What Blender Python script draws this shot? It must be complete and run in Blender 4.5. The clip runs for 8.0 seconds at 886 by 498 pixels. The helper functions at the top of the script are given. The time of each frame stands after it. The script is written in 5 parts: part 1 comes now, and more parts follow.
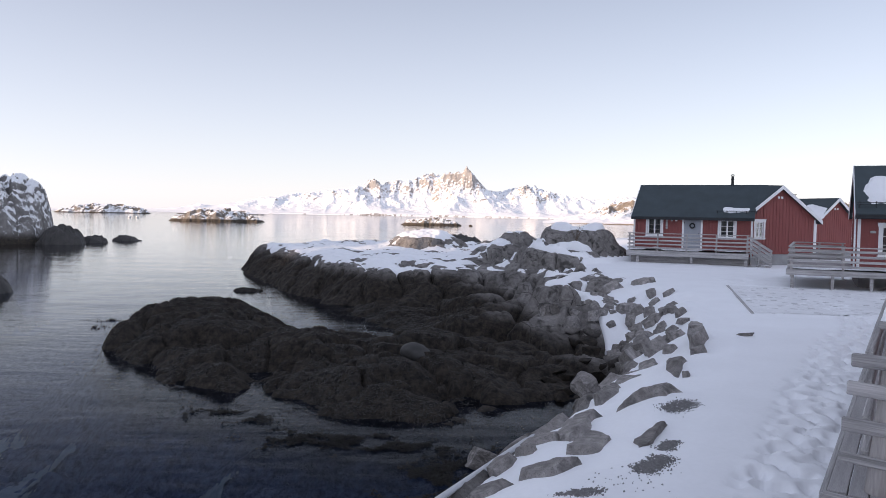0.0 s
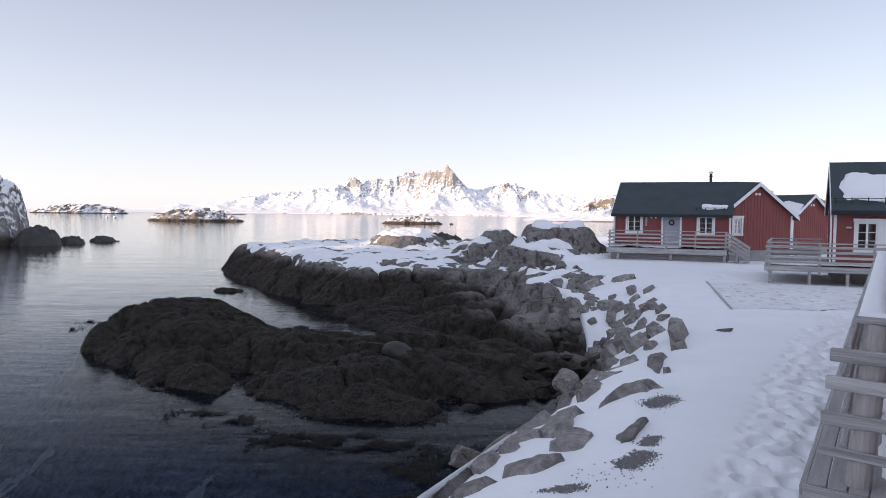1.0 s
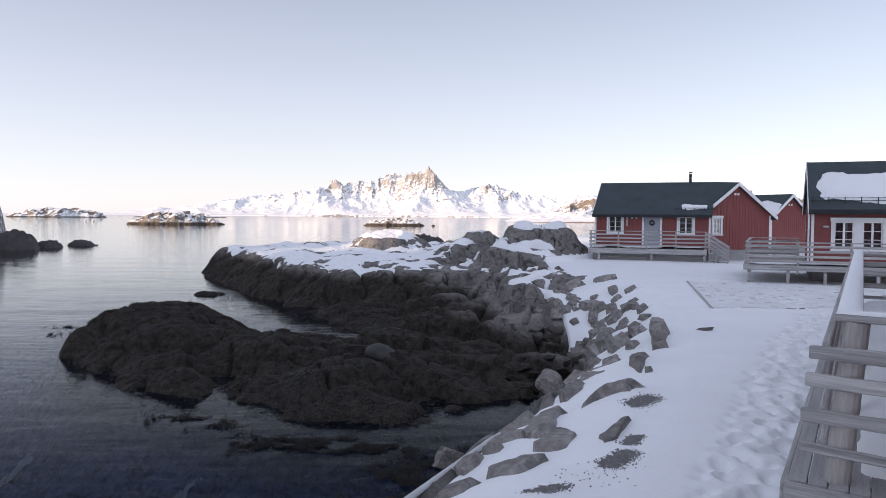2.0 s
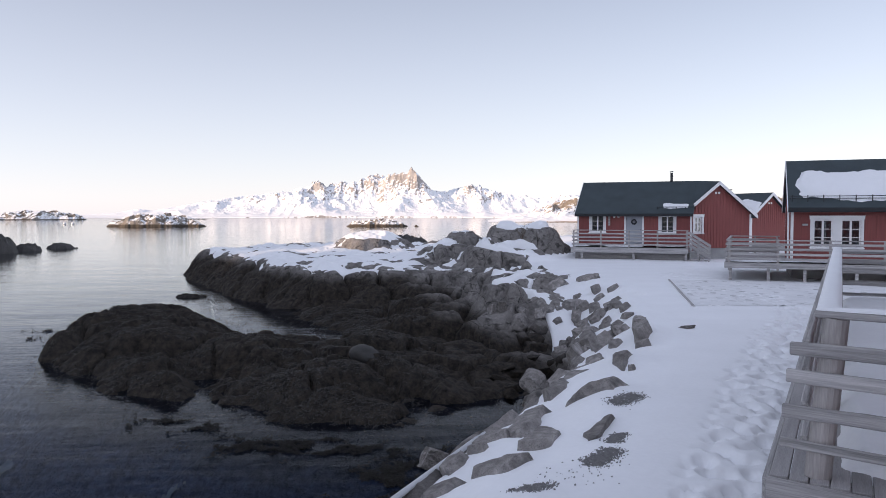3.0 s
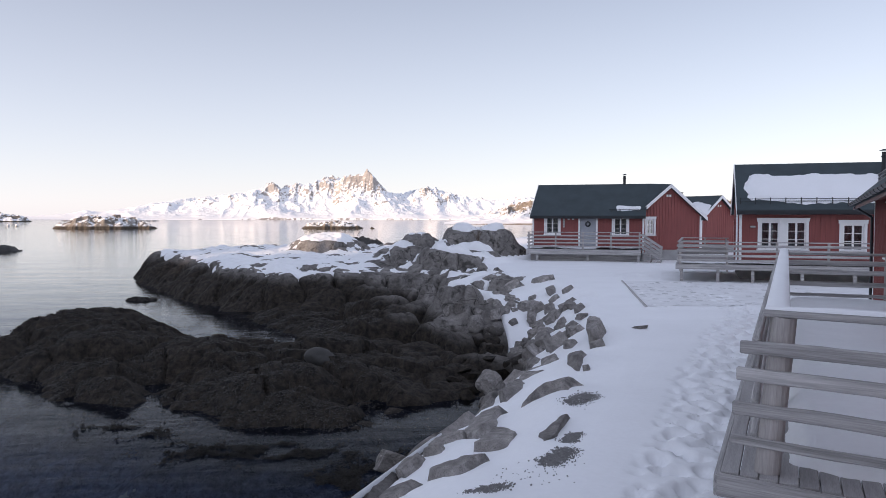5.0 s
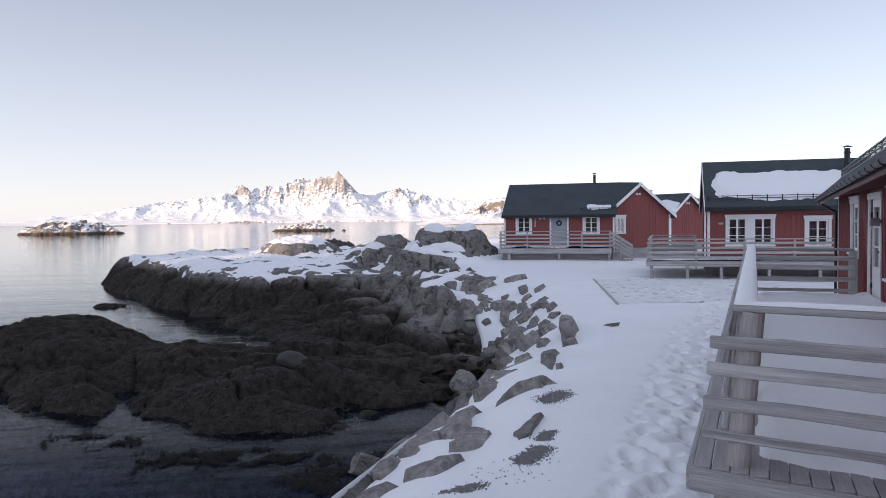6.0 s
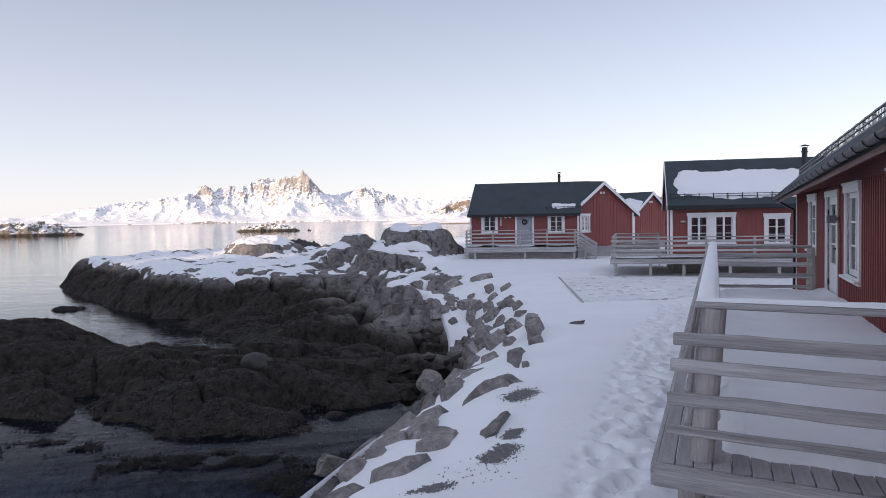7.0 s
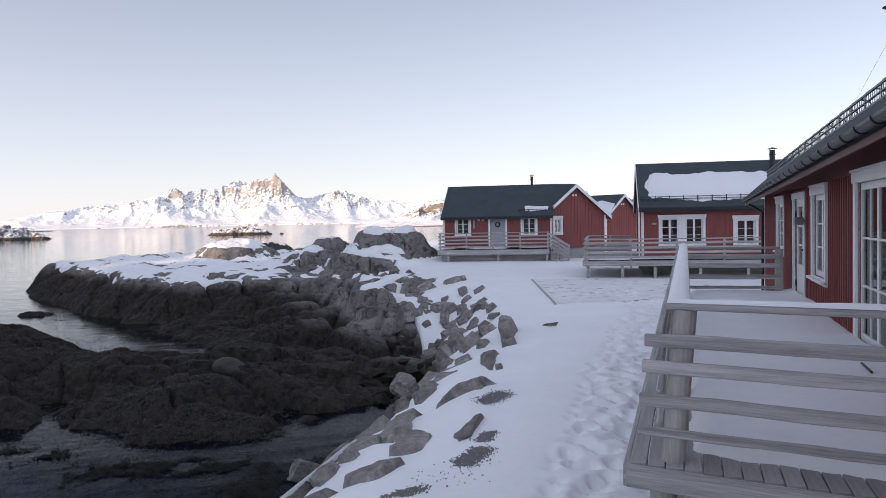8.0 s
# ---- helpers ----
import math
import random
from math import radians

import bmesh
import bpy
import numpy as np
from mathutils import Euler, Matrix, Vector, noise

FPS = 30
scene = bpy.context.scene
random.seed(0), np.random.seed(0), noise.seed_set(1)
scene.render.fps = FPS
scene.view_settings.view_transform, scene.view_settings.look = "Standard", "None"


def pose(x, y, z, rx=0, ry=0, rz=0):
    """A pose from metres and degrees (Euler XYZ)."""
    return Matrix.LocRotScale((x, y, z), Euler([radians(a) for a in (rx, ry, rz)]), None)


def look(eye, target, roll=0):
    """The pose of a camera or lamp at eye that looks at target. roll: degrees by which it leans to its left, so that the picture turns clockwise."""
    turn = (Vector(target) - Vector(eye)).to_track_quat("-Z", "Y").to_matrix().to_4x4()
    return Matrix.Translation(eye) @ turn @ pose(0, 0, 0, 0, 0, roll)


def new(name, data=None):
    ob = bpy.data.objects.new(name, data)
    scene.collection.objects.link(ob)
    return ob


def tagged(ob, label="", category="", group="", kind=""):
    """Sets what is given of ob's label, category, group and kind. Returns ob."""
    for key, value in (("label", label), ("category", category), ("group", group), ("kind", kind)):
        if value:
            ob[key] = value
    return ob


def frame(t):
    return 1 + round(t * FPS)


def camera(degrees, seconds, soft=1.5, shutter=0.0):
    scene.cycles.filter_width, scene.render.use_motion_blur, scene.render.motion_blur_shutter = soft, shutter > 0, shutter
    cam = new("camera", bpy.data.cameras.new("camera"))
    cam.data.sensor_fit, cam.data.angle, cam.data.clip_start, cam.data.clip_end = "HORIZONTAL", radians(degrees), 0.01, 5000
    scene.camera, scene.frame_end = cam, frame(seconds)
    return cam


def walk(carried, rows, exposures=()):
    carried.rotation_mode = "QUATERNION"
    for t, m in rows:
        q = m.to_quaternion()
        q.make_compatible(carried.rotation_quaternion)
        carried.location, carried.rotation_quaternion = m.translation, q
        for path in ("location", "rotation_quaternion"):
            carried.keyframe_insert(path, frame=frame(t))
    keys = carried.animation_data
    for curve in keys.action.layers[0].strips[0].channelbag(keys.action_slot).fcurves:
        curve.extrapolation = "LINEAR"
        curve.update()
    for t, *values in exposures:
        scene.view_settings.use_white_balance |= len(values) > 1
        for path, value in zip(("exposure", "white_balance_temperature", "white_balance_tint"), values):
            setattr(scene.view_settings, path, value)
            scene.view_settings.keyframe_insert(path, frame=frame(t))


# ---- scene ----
# The eye stands 5 m over the sea, 1.6 m over a timber deck, and pans to the right.
cam = camera(60.0, 8.0, soft=0.7)
PATH = [
    (0, 0.001, -0.002, 5.001, 0.000, -2.474, -1.068),
    (0.5, -0.008, -0.007, 5.004, -0.730, -2.515, -0.922),
    (1, -0.013, -0.007, 5.004, -1.433, -2.573, -0.728),
    (1.5, -0.015, -0.006, 5.003, -2.128, -2.496, -0.562),
    (3, -0.018, -0.007, 5.000, -4.054, -2.405, -0.023),
    (3.5, -0.016, -0.000, 4.998, -4.685, -2.399, 0.137),
    (4, -0.014, -0.001, 4.996, -5.352, -2.372, 0.280),
    (4.5, -0.018, 0.008, 4.993, -6.335, -2.309, -0.052),
    (6, -0.012, 0.021, 4.988, -9.433, -2.191, 0.688),
    (6.5, -0.007, 0.032, 4.985, -10.699, -2.230, 1.000),
    (7, 0.002, 0.047, 4.984, -11.969, -2.269, 0.956),
    (7.5, 0.006, 0.058, 4.984, -12.992, -2.191, 1.085),
    (8, 0.013, 0.061, 4.984, -13.951, -2.099, 1.116),
]
walk(cam, [(t, pose(x, y, z, 90 + pitch, roll, yaw)) for t, x, y, z, yaw, pitch, roll in PATH], [(0, 1.16, 7100, 19), (8, 1.08, 7100, 19)])

# ---- light: low winter sun from behind, the near shore lies in a hill's shade ----
SUN_AZ, SUN_EL = 246.0, 13.0          # compass degrees from +y to +x, and elevation
world = bpy.data.worlds.new("world")
scene.world = world
world.use_nodes = True
wn = world.node_tree.nodes
sky = wn.new("ShaderNodeTexSky")
sky.sky_type = "NISHITA"
sky.sun_disc = False
sky.sun_elevation, sky.sun_rotation = radians(SUN_EL), radians(SUN_AZ)
sky.air_density, sky.dust_density, sky.ozone_density = 1.0, 0.3, 2.0
wn["Background"].inputs["Strength"].default_value = 0.15
# a thin high veil of haze evens the sky out
veil = wn.new("ShaderNodeMix")
veil.data_type = "RGBA"
veil.inputs["Factor"].default_value = 0.8
# the veil thins towards the zenith
tcw, sepw, rampw = wn.new("ShaderNodeTexCoord"), wn.new("ShaderNodeSeparateXYZ"), wn.new("ShaderNodeValToRGB")
rampw.color_ramp.elements[0].position, rampw.color_ramp.elements[0].color = 0.02, (0.93, 1.04, 1.25, 1)
rampw.color_ramp.elements[1].position, rampw.color_ramp.elements[1].color = 0.34, (0.39, 0.46, 0.59, 1)
world.node_tree.links.new(tcw.outputs["Generated"], sepw.inputs[0])
world.node_tree.links.new(sepw.outputs["Z"], rampw.inputs[0])
thick = wn.new("ShaderNodeVectorMath")
thick.operation = "SCALE"
glow = wn.new("ShaderNodeMath")             # the veil is brightened behind the eye, out of view, to light the ground
glow.operation = "MULTIPLY_ADD"
glow.inputs[1].default_value, glow.inputs[2].default_value = -1.2, 3.75
world.node_tree.links.new(sepw.outputs["Y"], glow.inputs[0])
world.node_tree.links.new(glow.outputs[0], thick.inputs["Scale"])
world.node_tree.links.new(rampw.outputs[0], thick.inputs[0])
world.node_tree.links.new(thick.outputs[0], veil.inputs[7])
world.node_tree.links.new(sky.outputs[0], veil.inputs[6])
world.node_tree.links.new(veil.outputs[2], wn["Background"].inputs["Color"])
sun_data = bpy.data.lights.new("sun", "SUN")
sun_data.energy, sun_data.angle, sun_data.color = 2.6, radians(0.5), (1.0, 0.80, 0.60)
sun = new("sun", sun_data)
sun_dir = Vector((math.sin(radians(SUN_AZ)) * math.cos(radians(SUN_EL)), math.cos(radians(SUN_AZ)) * math.cos(radians(SUN_EL)), math.sin(radians(SUN_EL))))
sun.matrix_world = look(sun_dir * 100, (0, 0, 0))


# ---- node materials ----
def material(name, colour, rough=0.8, metal=0.0, vary=0.25, scale=3.0, bump=0.3, fine=40.0, dist=0.02, dark=None, coords="Object", stretch=(1, 1, 1), rand=0.0, spec=0.5):
    """A surface with stains at one scale, grain at a finer one and relief from both."""
    m = bpy.data.materials.new(name)
    m.use_nodes = True
    nt = m.node_tree
    n, l = nt.nodes, nt.links
    bsdf = n["Principled BSDF"]
    bsdf.inputs["Roughness"].default_value, bsdf.inputs["Metallic"].default_value = rough, metal
    bsdf.inputs["Specular IOR Level"].default_value = spec
    tc = n.new("ShaderNodeTexCoord")
    mp = n.new("ShaderNodeMapping")
    mp.inputs["Scale"].default_value = stretch
    l.new(tc.outputs[coords], mp.inputs["Vector"])
    big, small = n.new("ShaderNodeTexNoise"), n.new("ShaderNodeTexNoise")
    big.inputs["Scale"].default_value, big.inputs["Detail"].default_value = scale, 6
    small.inputs["Scale"].default_value, small.inputs["Detail"].default_value = fine, 4
    for t in (big, small):
        l.new(mp.outputs[0], t.inputs["Vector"])
    mix = n.new("ShaderNodeMath")
    mix.operation = "MULTIPLY_ADD"
    mix.inputs[1].default_value = 0.6
    l.new(big.outputs["Fac"], mix.inputs[0])
    half = n.new("ShaderNodeMath")
    half.operation = "MULTIPLY"
    half.inputs[1].default_value = 0.4
    l.new(small.outputs["Fac"], half.inputs[0])
    l.new(half.outputs[0], mix.inputs[2])
    ramp = n.new("ShaderNodeValToRGB")
    lo = dark or tuple(c * (1 - vary) for c in colour)
    hi = tuple(min(1, c * (1 + vary * 0.6)) for c in colour)
    ramp.color_ramp.elements[0].position, ramp.color_ramp.elements[0].color = 0.33, (*lo, 1)
    ramp.color_ramp.elements[1].position, ramp.color_ramp.elements[1].color = 0.67, (*hi, 1)
    l.new(mix.outputs[0], ramp.inputs[0])
    out = ramp.outputs[0]
    if rand:
        info = n.new("ShaderNodeObjectInfo")
        rng = n.new("ShaderNodeMapRange")
        rng.inputs["To Min"].default_value, rng.inputs["To Max"].default_value = 1 - rand, 1 + rand
        l.new(info.outputs["Random"], rng.inputs["Value"])
        hsv = n.new("ShaderNodeHueSaturation")
        l.new(rng.outputs[0], hsv.inputs["Value"])
        l.new(out, hsv.inputs["Color"])
        out = hsv.outputs[0]
    l.new(out, bsdf.inputs["Base Color"])
    if bump:
        b = n.new("ShaderNodeBump")
        b.inputs["Strength"].default_value, b.inputs["Distance"].default_value = bump, dist
        l.new(mix.outputs[0], b.inputs["Height"])
        l.new(b.outputs[0], bsdf.inputs["Normal"])
    return m


def blend_by(m, kind, colour, lo, hi, noise_scale, noise_amount, lee=0.0):
    """Lays a second surface over a material: by height (kind "z"), or by how flat the surface lies (kind "flat")."""
    nt = m.node_tree
    n, l = nt.nodes, nt.links
    bsdf = n["Principled BSDF"]
    old = bsdf.inputs["Base Color"].links[0].from_socket
    geo = n.new("ShaderNodeNewGeometry")
    sep = n.new("ShaderNodeSeparateXYZ")
    l.new(geo.outputs["Position" if kind == "z" else "Normal"], sep.inputs[0])
    tex = n.new("ShaderNodeTexNoise")
    tex.inputs["Scale"].default_value, tex.inputs["Detail"].default_value = noise_scale, 8
    l.new(geo.outputs["Position"], tex.inputs["Vector"])
    add = n.new("ShaderNodeMath")
    add.operation = "MULTIPLY_ADD"
    add.inputs[1].default_value = noise_amount
    l.new(tex.outputs["Fac"], add.inputs[0])
    l.new(sep.outputs["Z"], add.inputs[2])
    height = add.outputs[0]
    if lee:                                   # the growth reaches less high in the sheltered bay
        shelter, more = n.new("ShaderNodeMapRange"), n.new("ShaderNodeMath")
        shelter.inputs["From Min"].default_value, shelter.inputs["From Max"].default_value, shelter.inputs["To Max"].default_value = 0.5, 5.0, lee
        l.new(sep.outputs["X"], shelter.inputs["Value"])
        l.new(height, more.inputs[0])
        l.new(shelter.outputs[0], more.inputs[1])
        height = more.outputs[0]
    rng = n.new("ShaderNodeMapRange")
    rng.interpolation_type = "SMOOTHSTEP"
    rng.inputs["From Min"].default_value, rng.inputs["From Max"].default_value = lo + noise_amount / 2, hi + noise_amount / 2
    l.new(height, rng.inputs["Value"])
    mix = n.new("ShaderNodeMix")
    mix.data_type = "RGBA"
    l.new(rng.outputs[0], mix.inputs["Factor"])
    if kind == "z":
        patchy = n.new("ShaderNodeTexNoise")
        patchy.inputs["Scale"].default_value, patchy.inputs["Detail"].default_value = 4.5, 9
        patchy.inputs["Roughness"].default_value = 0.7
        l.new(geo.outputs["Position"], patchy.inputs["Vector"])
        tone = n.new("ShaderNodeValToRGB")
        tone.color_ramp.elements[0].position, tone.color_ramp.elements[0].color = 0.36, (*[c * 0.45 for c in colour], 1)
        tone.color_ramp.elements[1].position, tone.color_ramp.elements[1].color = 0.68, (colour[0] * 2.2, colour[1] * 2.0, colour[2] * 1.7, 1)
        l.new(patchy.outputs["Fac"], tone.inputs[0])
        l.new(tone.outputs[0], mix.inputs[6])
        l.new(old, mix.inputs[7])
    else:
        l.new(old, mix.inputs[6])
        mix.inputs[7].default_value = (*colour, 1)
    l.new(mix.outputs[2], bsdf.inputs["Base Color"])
    return m


SNOW_WHITE = (0.86, 0.87, 0.89)
def granite(name, pale, dark, rand=0.0, stain=0.55, crack=0.9, grain=62.0, depth=0.05):
    """Weathered granite: broad stains, dark lichen blotches, mineral speckle and fine cracks."""
    m = material(name, pale, 0.85, vary=stain, scale=0.8, fine=7, bump=0.0, spec=0.2, rand=rand, coords="Object")
    nt = m.node_tree
    n, l = nt.nodes, nt.links
    bsdf = n["Principled BSDF"]
    old = bsdf.inputs["Base Color"].links[0].from_socket
    tc = n.new("ShaderNodeTexCoord")
    blotch, speck, relief, fine = [n.new("ShaderNodeTexNoise") for _ in range(4)]
    for t, s, d in ((blotch, 2.6, 7), (speck, grain, 2), (relief, 3.2, 8), (fine, 17.0, 6)):
        t.inputs["Scale"].default_value, t.inputs["Detail"].default_value = s, d
        l.new(tc.outputs["Object"], t.inputs["Vector"])
    lines = n.new("ShaderNodeTexVoronoi")
    lines.feature = "DISTANCE_TO_EDGE"
    lines.inputs["Scale"].default_value = crack
    warp = n.new("ShaderNodeVectorMath")
    warp.operation = "MULTIPLY_ADD"
    warp.inputs[1].default_value = (0.25, 0.25, 0.25)
    l.new(blotch.outputs["Color"], warp.inputs[0])
    l.new(tc.outputs["Object"], warp.inputs[2])
    l.new(warp.outputs[0], lines.inputs["Vector"])

    def ramp(src, a, b):
        r = n.new("ShaderNodeMapRange")
        r.inputs["From Min"].default_value, r.inputs["From Max"].default_value = a, b
        l.new(src, r.inputs["Value"])
        return r.outputs[0]

    def mixed(fac, a, colour):
        x = n.new("ShaderNodeMix")
        x.data_type = "RGBA"
        l.new(fac, x.inputs["Factor"])
        l.new(a, x.inputs[6])
        x.inputs[7].default_value = (*colour, 1)
        return x.outputs[2]

    col = mixed(ramp(blotch.outputs["Fac"], 0.54, 0.66), old, dark)
    half = n.new("ShaderNodeMath")
    half.operation = "MULTIPLY"
    half.inputs[1].default_value = 0.65
    l.new(ramp(speck.outputs["Fac"], 0.52, 0.70), half.inputs[0])
    col = mixed(half.outputs[0], col, tuple(c * 0.35 for c in pale))
    seam = ramp(lines.outputs["Distance"], 0.012 if crack > 0.6 else 0.0015, 0.0)
    col = mixed(seam, col, tuple(c * 0.5 for c in dark))
    l.new(col, bsdf.inputs["Base Color"])
    add = n.new("ShaderNodeMath")
    add.operation = "MULTIPLY_ADD"
    add.inputs[1].default_value = 0.6
    l.new(fine.outputs["Fac"], add.inputs[0])
    l.new(relief.outputs["Fac"], add.inputs[2])
    sub = n.new("ShaderNodeMath")
    sub.operation = "MULTIPLY_ADD"
    sub.inputs[1].default_value = -0.15
    l.new(seam, sub.inputs[0])
    l.new(add.outputs[0], sub.inputs[2])
    b = n.new("ShaderNodeBump")
    b.inputs["Strength"].default_value, b.inputs["Distance"].default_value = 0.9, depth * 3
    l.new(sub.outputs[0], b.inputs["Height"])
    l.new(b.outputs[0], bsdf.inputs["Normal"])
    return m


SNOW = material("snow", (0.90, 0.91, 0.93), 0.65, vary=0.04, scale=0.8, fine=14, bump=0.35, dist=0.03)
ROCK = granite("granite", (0.28, 0.262, 0.25), (0.085, 0.08, 0.075))
BOULDER = granite("boulder_granite", (0.37, 0.345, 0.33), (0.16, 0.152, 0.148), rand=0.2, stain=0.6, crack=0.5, depth=0.04)
WEED = material("weedy_rock", (0.022, 0.019, 0.016), 0.7, vary=0.6, scale=3.0, fine=28, bump=1.0, dist=0.12, spec=0.25, stretch=(1, 1, 2.5))
RED = material("red_boards", (0.275, 0.073, 0.066), 0.6, vary=0.2, scale=2.0, fine=60, bump=0.15, stretch=(4, 4, 0.5))
WHITE = material("white_paint", (0.86, 0.86, 0.86), 0.5, vary=0.05, scale=3, fine=50, bump=0.1)
ROOF = material("roof_felt", (0.047, 0.066, 0.075), 0.8, vary=0.25, scale=1.2, fine=60, bump=0.4)
GREY_WOOD = material("weathered_wood", (0.44, 0.425, 0.42), 0.8, vary=0.5, scale=1.6, fine=9, bump=0.8, stretch=(0.55, 15, 15), dist=0.012, rand=0.12)
CONCRETE = material("concrete", (0.34, 0.34, 0.34), 0.85, vary=0.2, scale=2, fine=40, bump=0.3)
DARK = material("black_metal", (0.03, 0.033, 0.038), 0.45, metal=0.3, vary=0.3)
DOOR = material("grey_door_paint", (0.36, 0.38, 0.42), 0.5, vary=0.08, bump=0.1)
blend_by(ROCK, "z", (0.031, 0.028, 0.0265), 1.3, 2.15, 0.5, 1.0, 1.1)
# pale silty bed below water, its blue put in to colour the sea
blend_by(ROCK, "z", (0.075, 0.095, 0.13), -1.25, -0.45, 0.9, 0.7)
blend_by(BOULDER, "z", (0.024, 0.021, 0.019), 0.6, 1.35, 0.8, 0.5)
MOUNTAIN = material("mountain_rock", (0.40, 0.375, 0.36), 0.9, vary=0.4, scale=0.01, fine=0.08, bump=0.0)
blend_by(MOUNTAIN, "flat", SNOW_WHITE, 0.54, 0.68, 0.08, 1.1)
MOUNTAIN_NEAR = material("hill_rock", (0.24, 0.20, 0.16), 0.9, vary=0.5, scale=0.03, fine=0.3, bump=0.0)
blend_by(MOUNTAIN_NEAR, "flat", SNOW_WHITE, 0.72, 0.92, 0.09, 0.5)
ISLAND = material("islet_rock", (0.22, 0.195, 0.17), 0.9, vary=0.5, scale=0.3, fine=2, bump=0.0)
blend_by(ISLAND, "flat", SNOW_WHITE, 0.52, 0.78, 0.3, 0.4)
blend_by(ISLAND, "z", (0.05, 0.042, 0.035), 0.8, 1.6, 0.3, 0.5)
OUTCROP = material("outcrop_rock", (0.22, 0.21, 0.205), 0.85, vary=0.5, scale=0.8, fine=5, bump=0.6, dist=0.2)
blend_by(OUTCROP, "flat", SNOW_WHITE, 0.20, 0.42, 1.5, 0.8)
blend_by(OUTCROP, "z", (0.030, 0.026, 0.022), 0.6, 2.0, 0.3, 0.8)
FROND = material("bladder_weed", (0.038, 0.034, 0.030), 0.55, vary=0.6, scale=1.2, fine=14, bump=0.0, spec=0.4)
def vary_islands(m, low, high):
    """Each loose piece of the mesh takes its own lightness."""
    n, l = m.node_tree.nodes, m.node_tree.links
    bsdf = n["Principled BSDF"]
    old = bsdf.inputs["Base Color"].links[0].from_socket
    geo, rng, hsv = n.new("ShaderNodeNewGeometry"), n.new("ShaderNodeMapRange"), n.new("ShaderNodeHueSaturation")
    rng.inputs["To Min"].default_value, rng.inputs["To Max"].default_value = low, high
    l.new(geo.outputs["Random Per Island"], rng.inputs["Value"])
    l.new(rng.outputs[0], hsv.inputs["Value"])
    l.new(old, hsv.inputs["Color"])
    l.new(hsv.outputs[0], bsdf.inputs["Base Color"])


vary_islands(FROND, 0.55, 1.2)
SKERRY = material("wet_rock", (0.05, 0.047, 0.045), 0.6, vary=0.5, scale=0.8, fine=5, bump=0.6, dist=0.2)
GUTTER = material("gutter_metal", (0.045, 0.05, 0.057), 0.35, metal=0.5, vary=0.2)
GALV = material("galvanised_steel", (0.32, 0.33, 0.35), 0.4, metal=0.8, vary=0.2)
POST_WOOD = material("log_wood", (0.43, 0.40, 0.385), 0.8, vary=0.3, scale=1.5, fine=18, bump=0.4, stretch=(6, 6, 0.7), dist=0.01)
PLANK = material("deck_planks", (0.37, 0.357, 0.355), 0.8, vary=0.35, scale=1.5, fine=25, bump=0.5, stretch=(0.6, 9, 9), dist=0.01, rand=0.2)
PIPE = material("grey_plastic", (0.55, 0.56, 0.58), 0.5, vary=0.1, bump=0.1)
PAVING = material("paving_stone", (0.70, 0.70, 0.715), 0.9, vary=0.3, scale=6, rand=0.3)
TWIG = material("twig_bark", (0.10, 0.07, 0.05), 0.9)
THIN_SNOW = material("thin_snow", (0.80, 0.805, 0.82), 0.8, vary=0.12, scale=1.5, fine=8, bump=0.4, dist=0.02)
PANE_BACKING = material("grey_pane_backing", (0.20, 0.21, 0.235), 0.9, vary=0.35, scale=3)
GUARD = material("dull_steel", (0.17, 0.18, 0.20), 0.5, metal=0.5, vary=0.2)
FASCIA = material("eaves_board", (0.17, 0.08, 0.075), 0.6, vary=0.15, scale=2, fine=50, stretch=(0.5, 4, 4))
CURTAIN = material("curtain_cloth", (0.78, 0.78, 0.78), 0.9, vary=0.08)
ROUND_STONE = material("smooth_stone", (0.055, 0.053, 0.051), 0.8, vary=0.25, scale=2, fine=25)
SAND = material("pale_sand", (0.30, 0.31, 0.24), 0.9, vary=0.3, scale=2)
GRAVEL = material("gravel_stone", (0.24, 0.235, 0.235), 0.9, vary=0.4, scale=30)
SEABED = material("seabed", (0.06, 0.08, 0.125), 0.9, vary=0.9, scale=0.35, fine=3, bump=0.2)




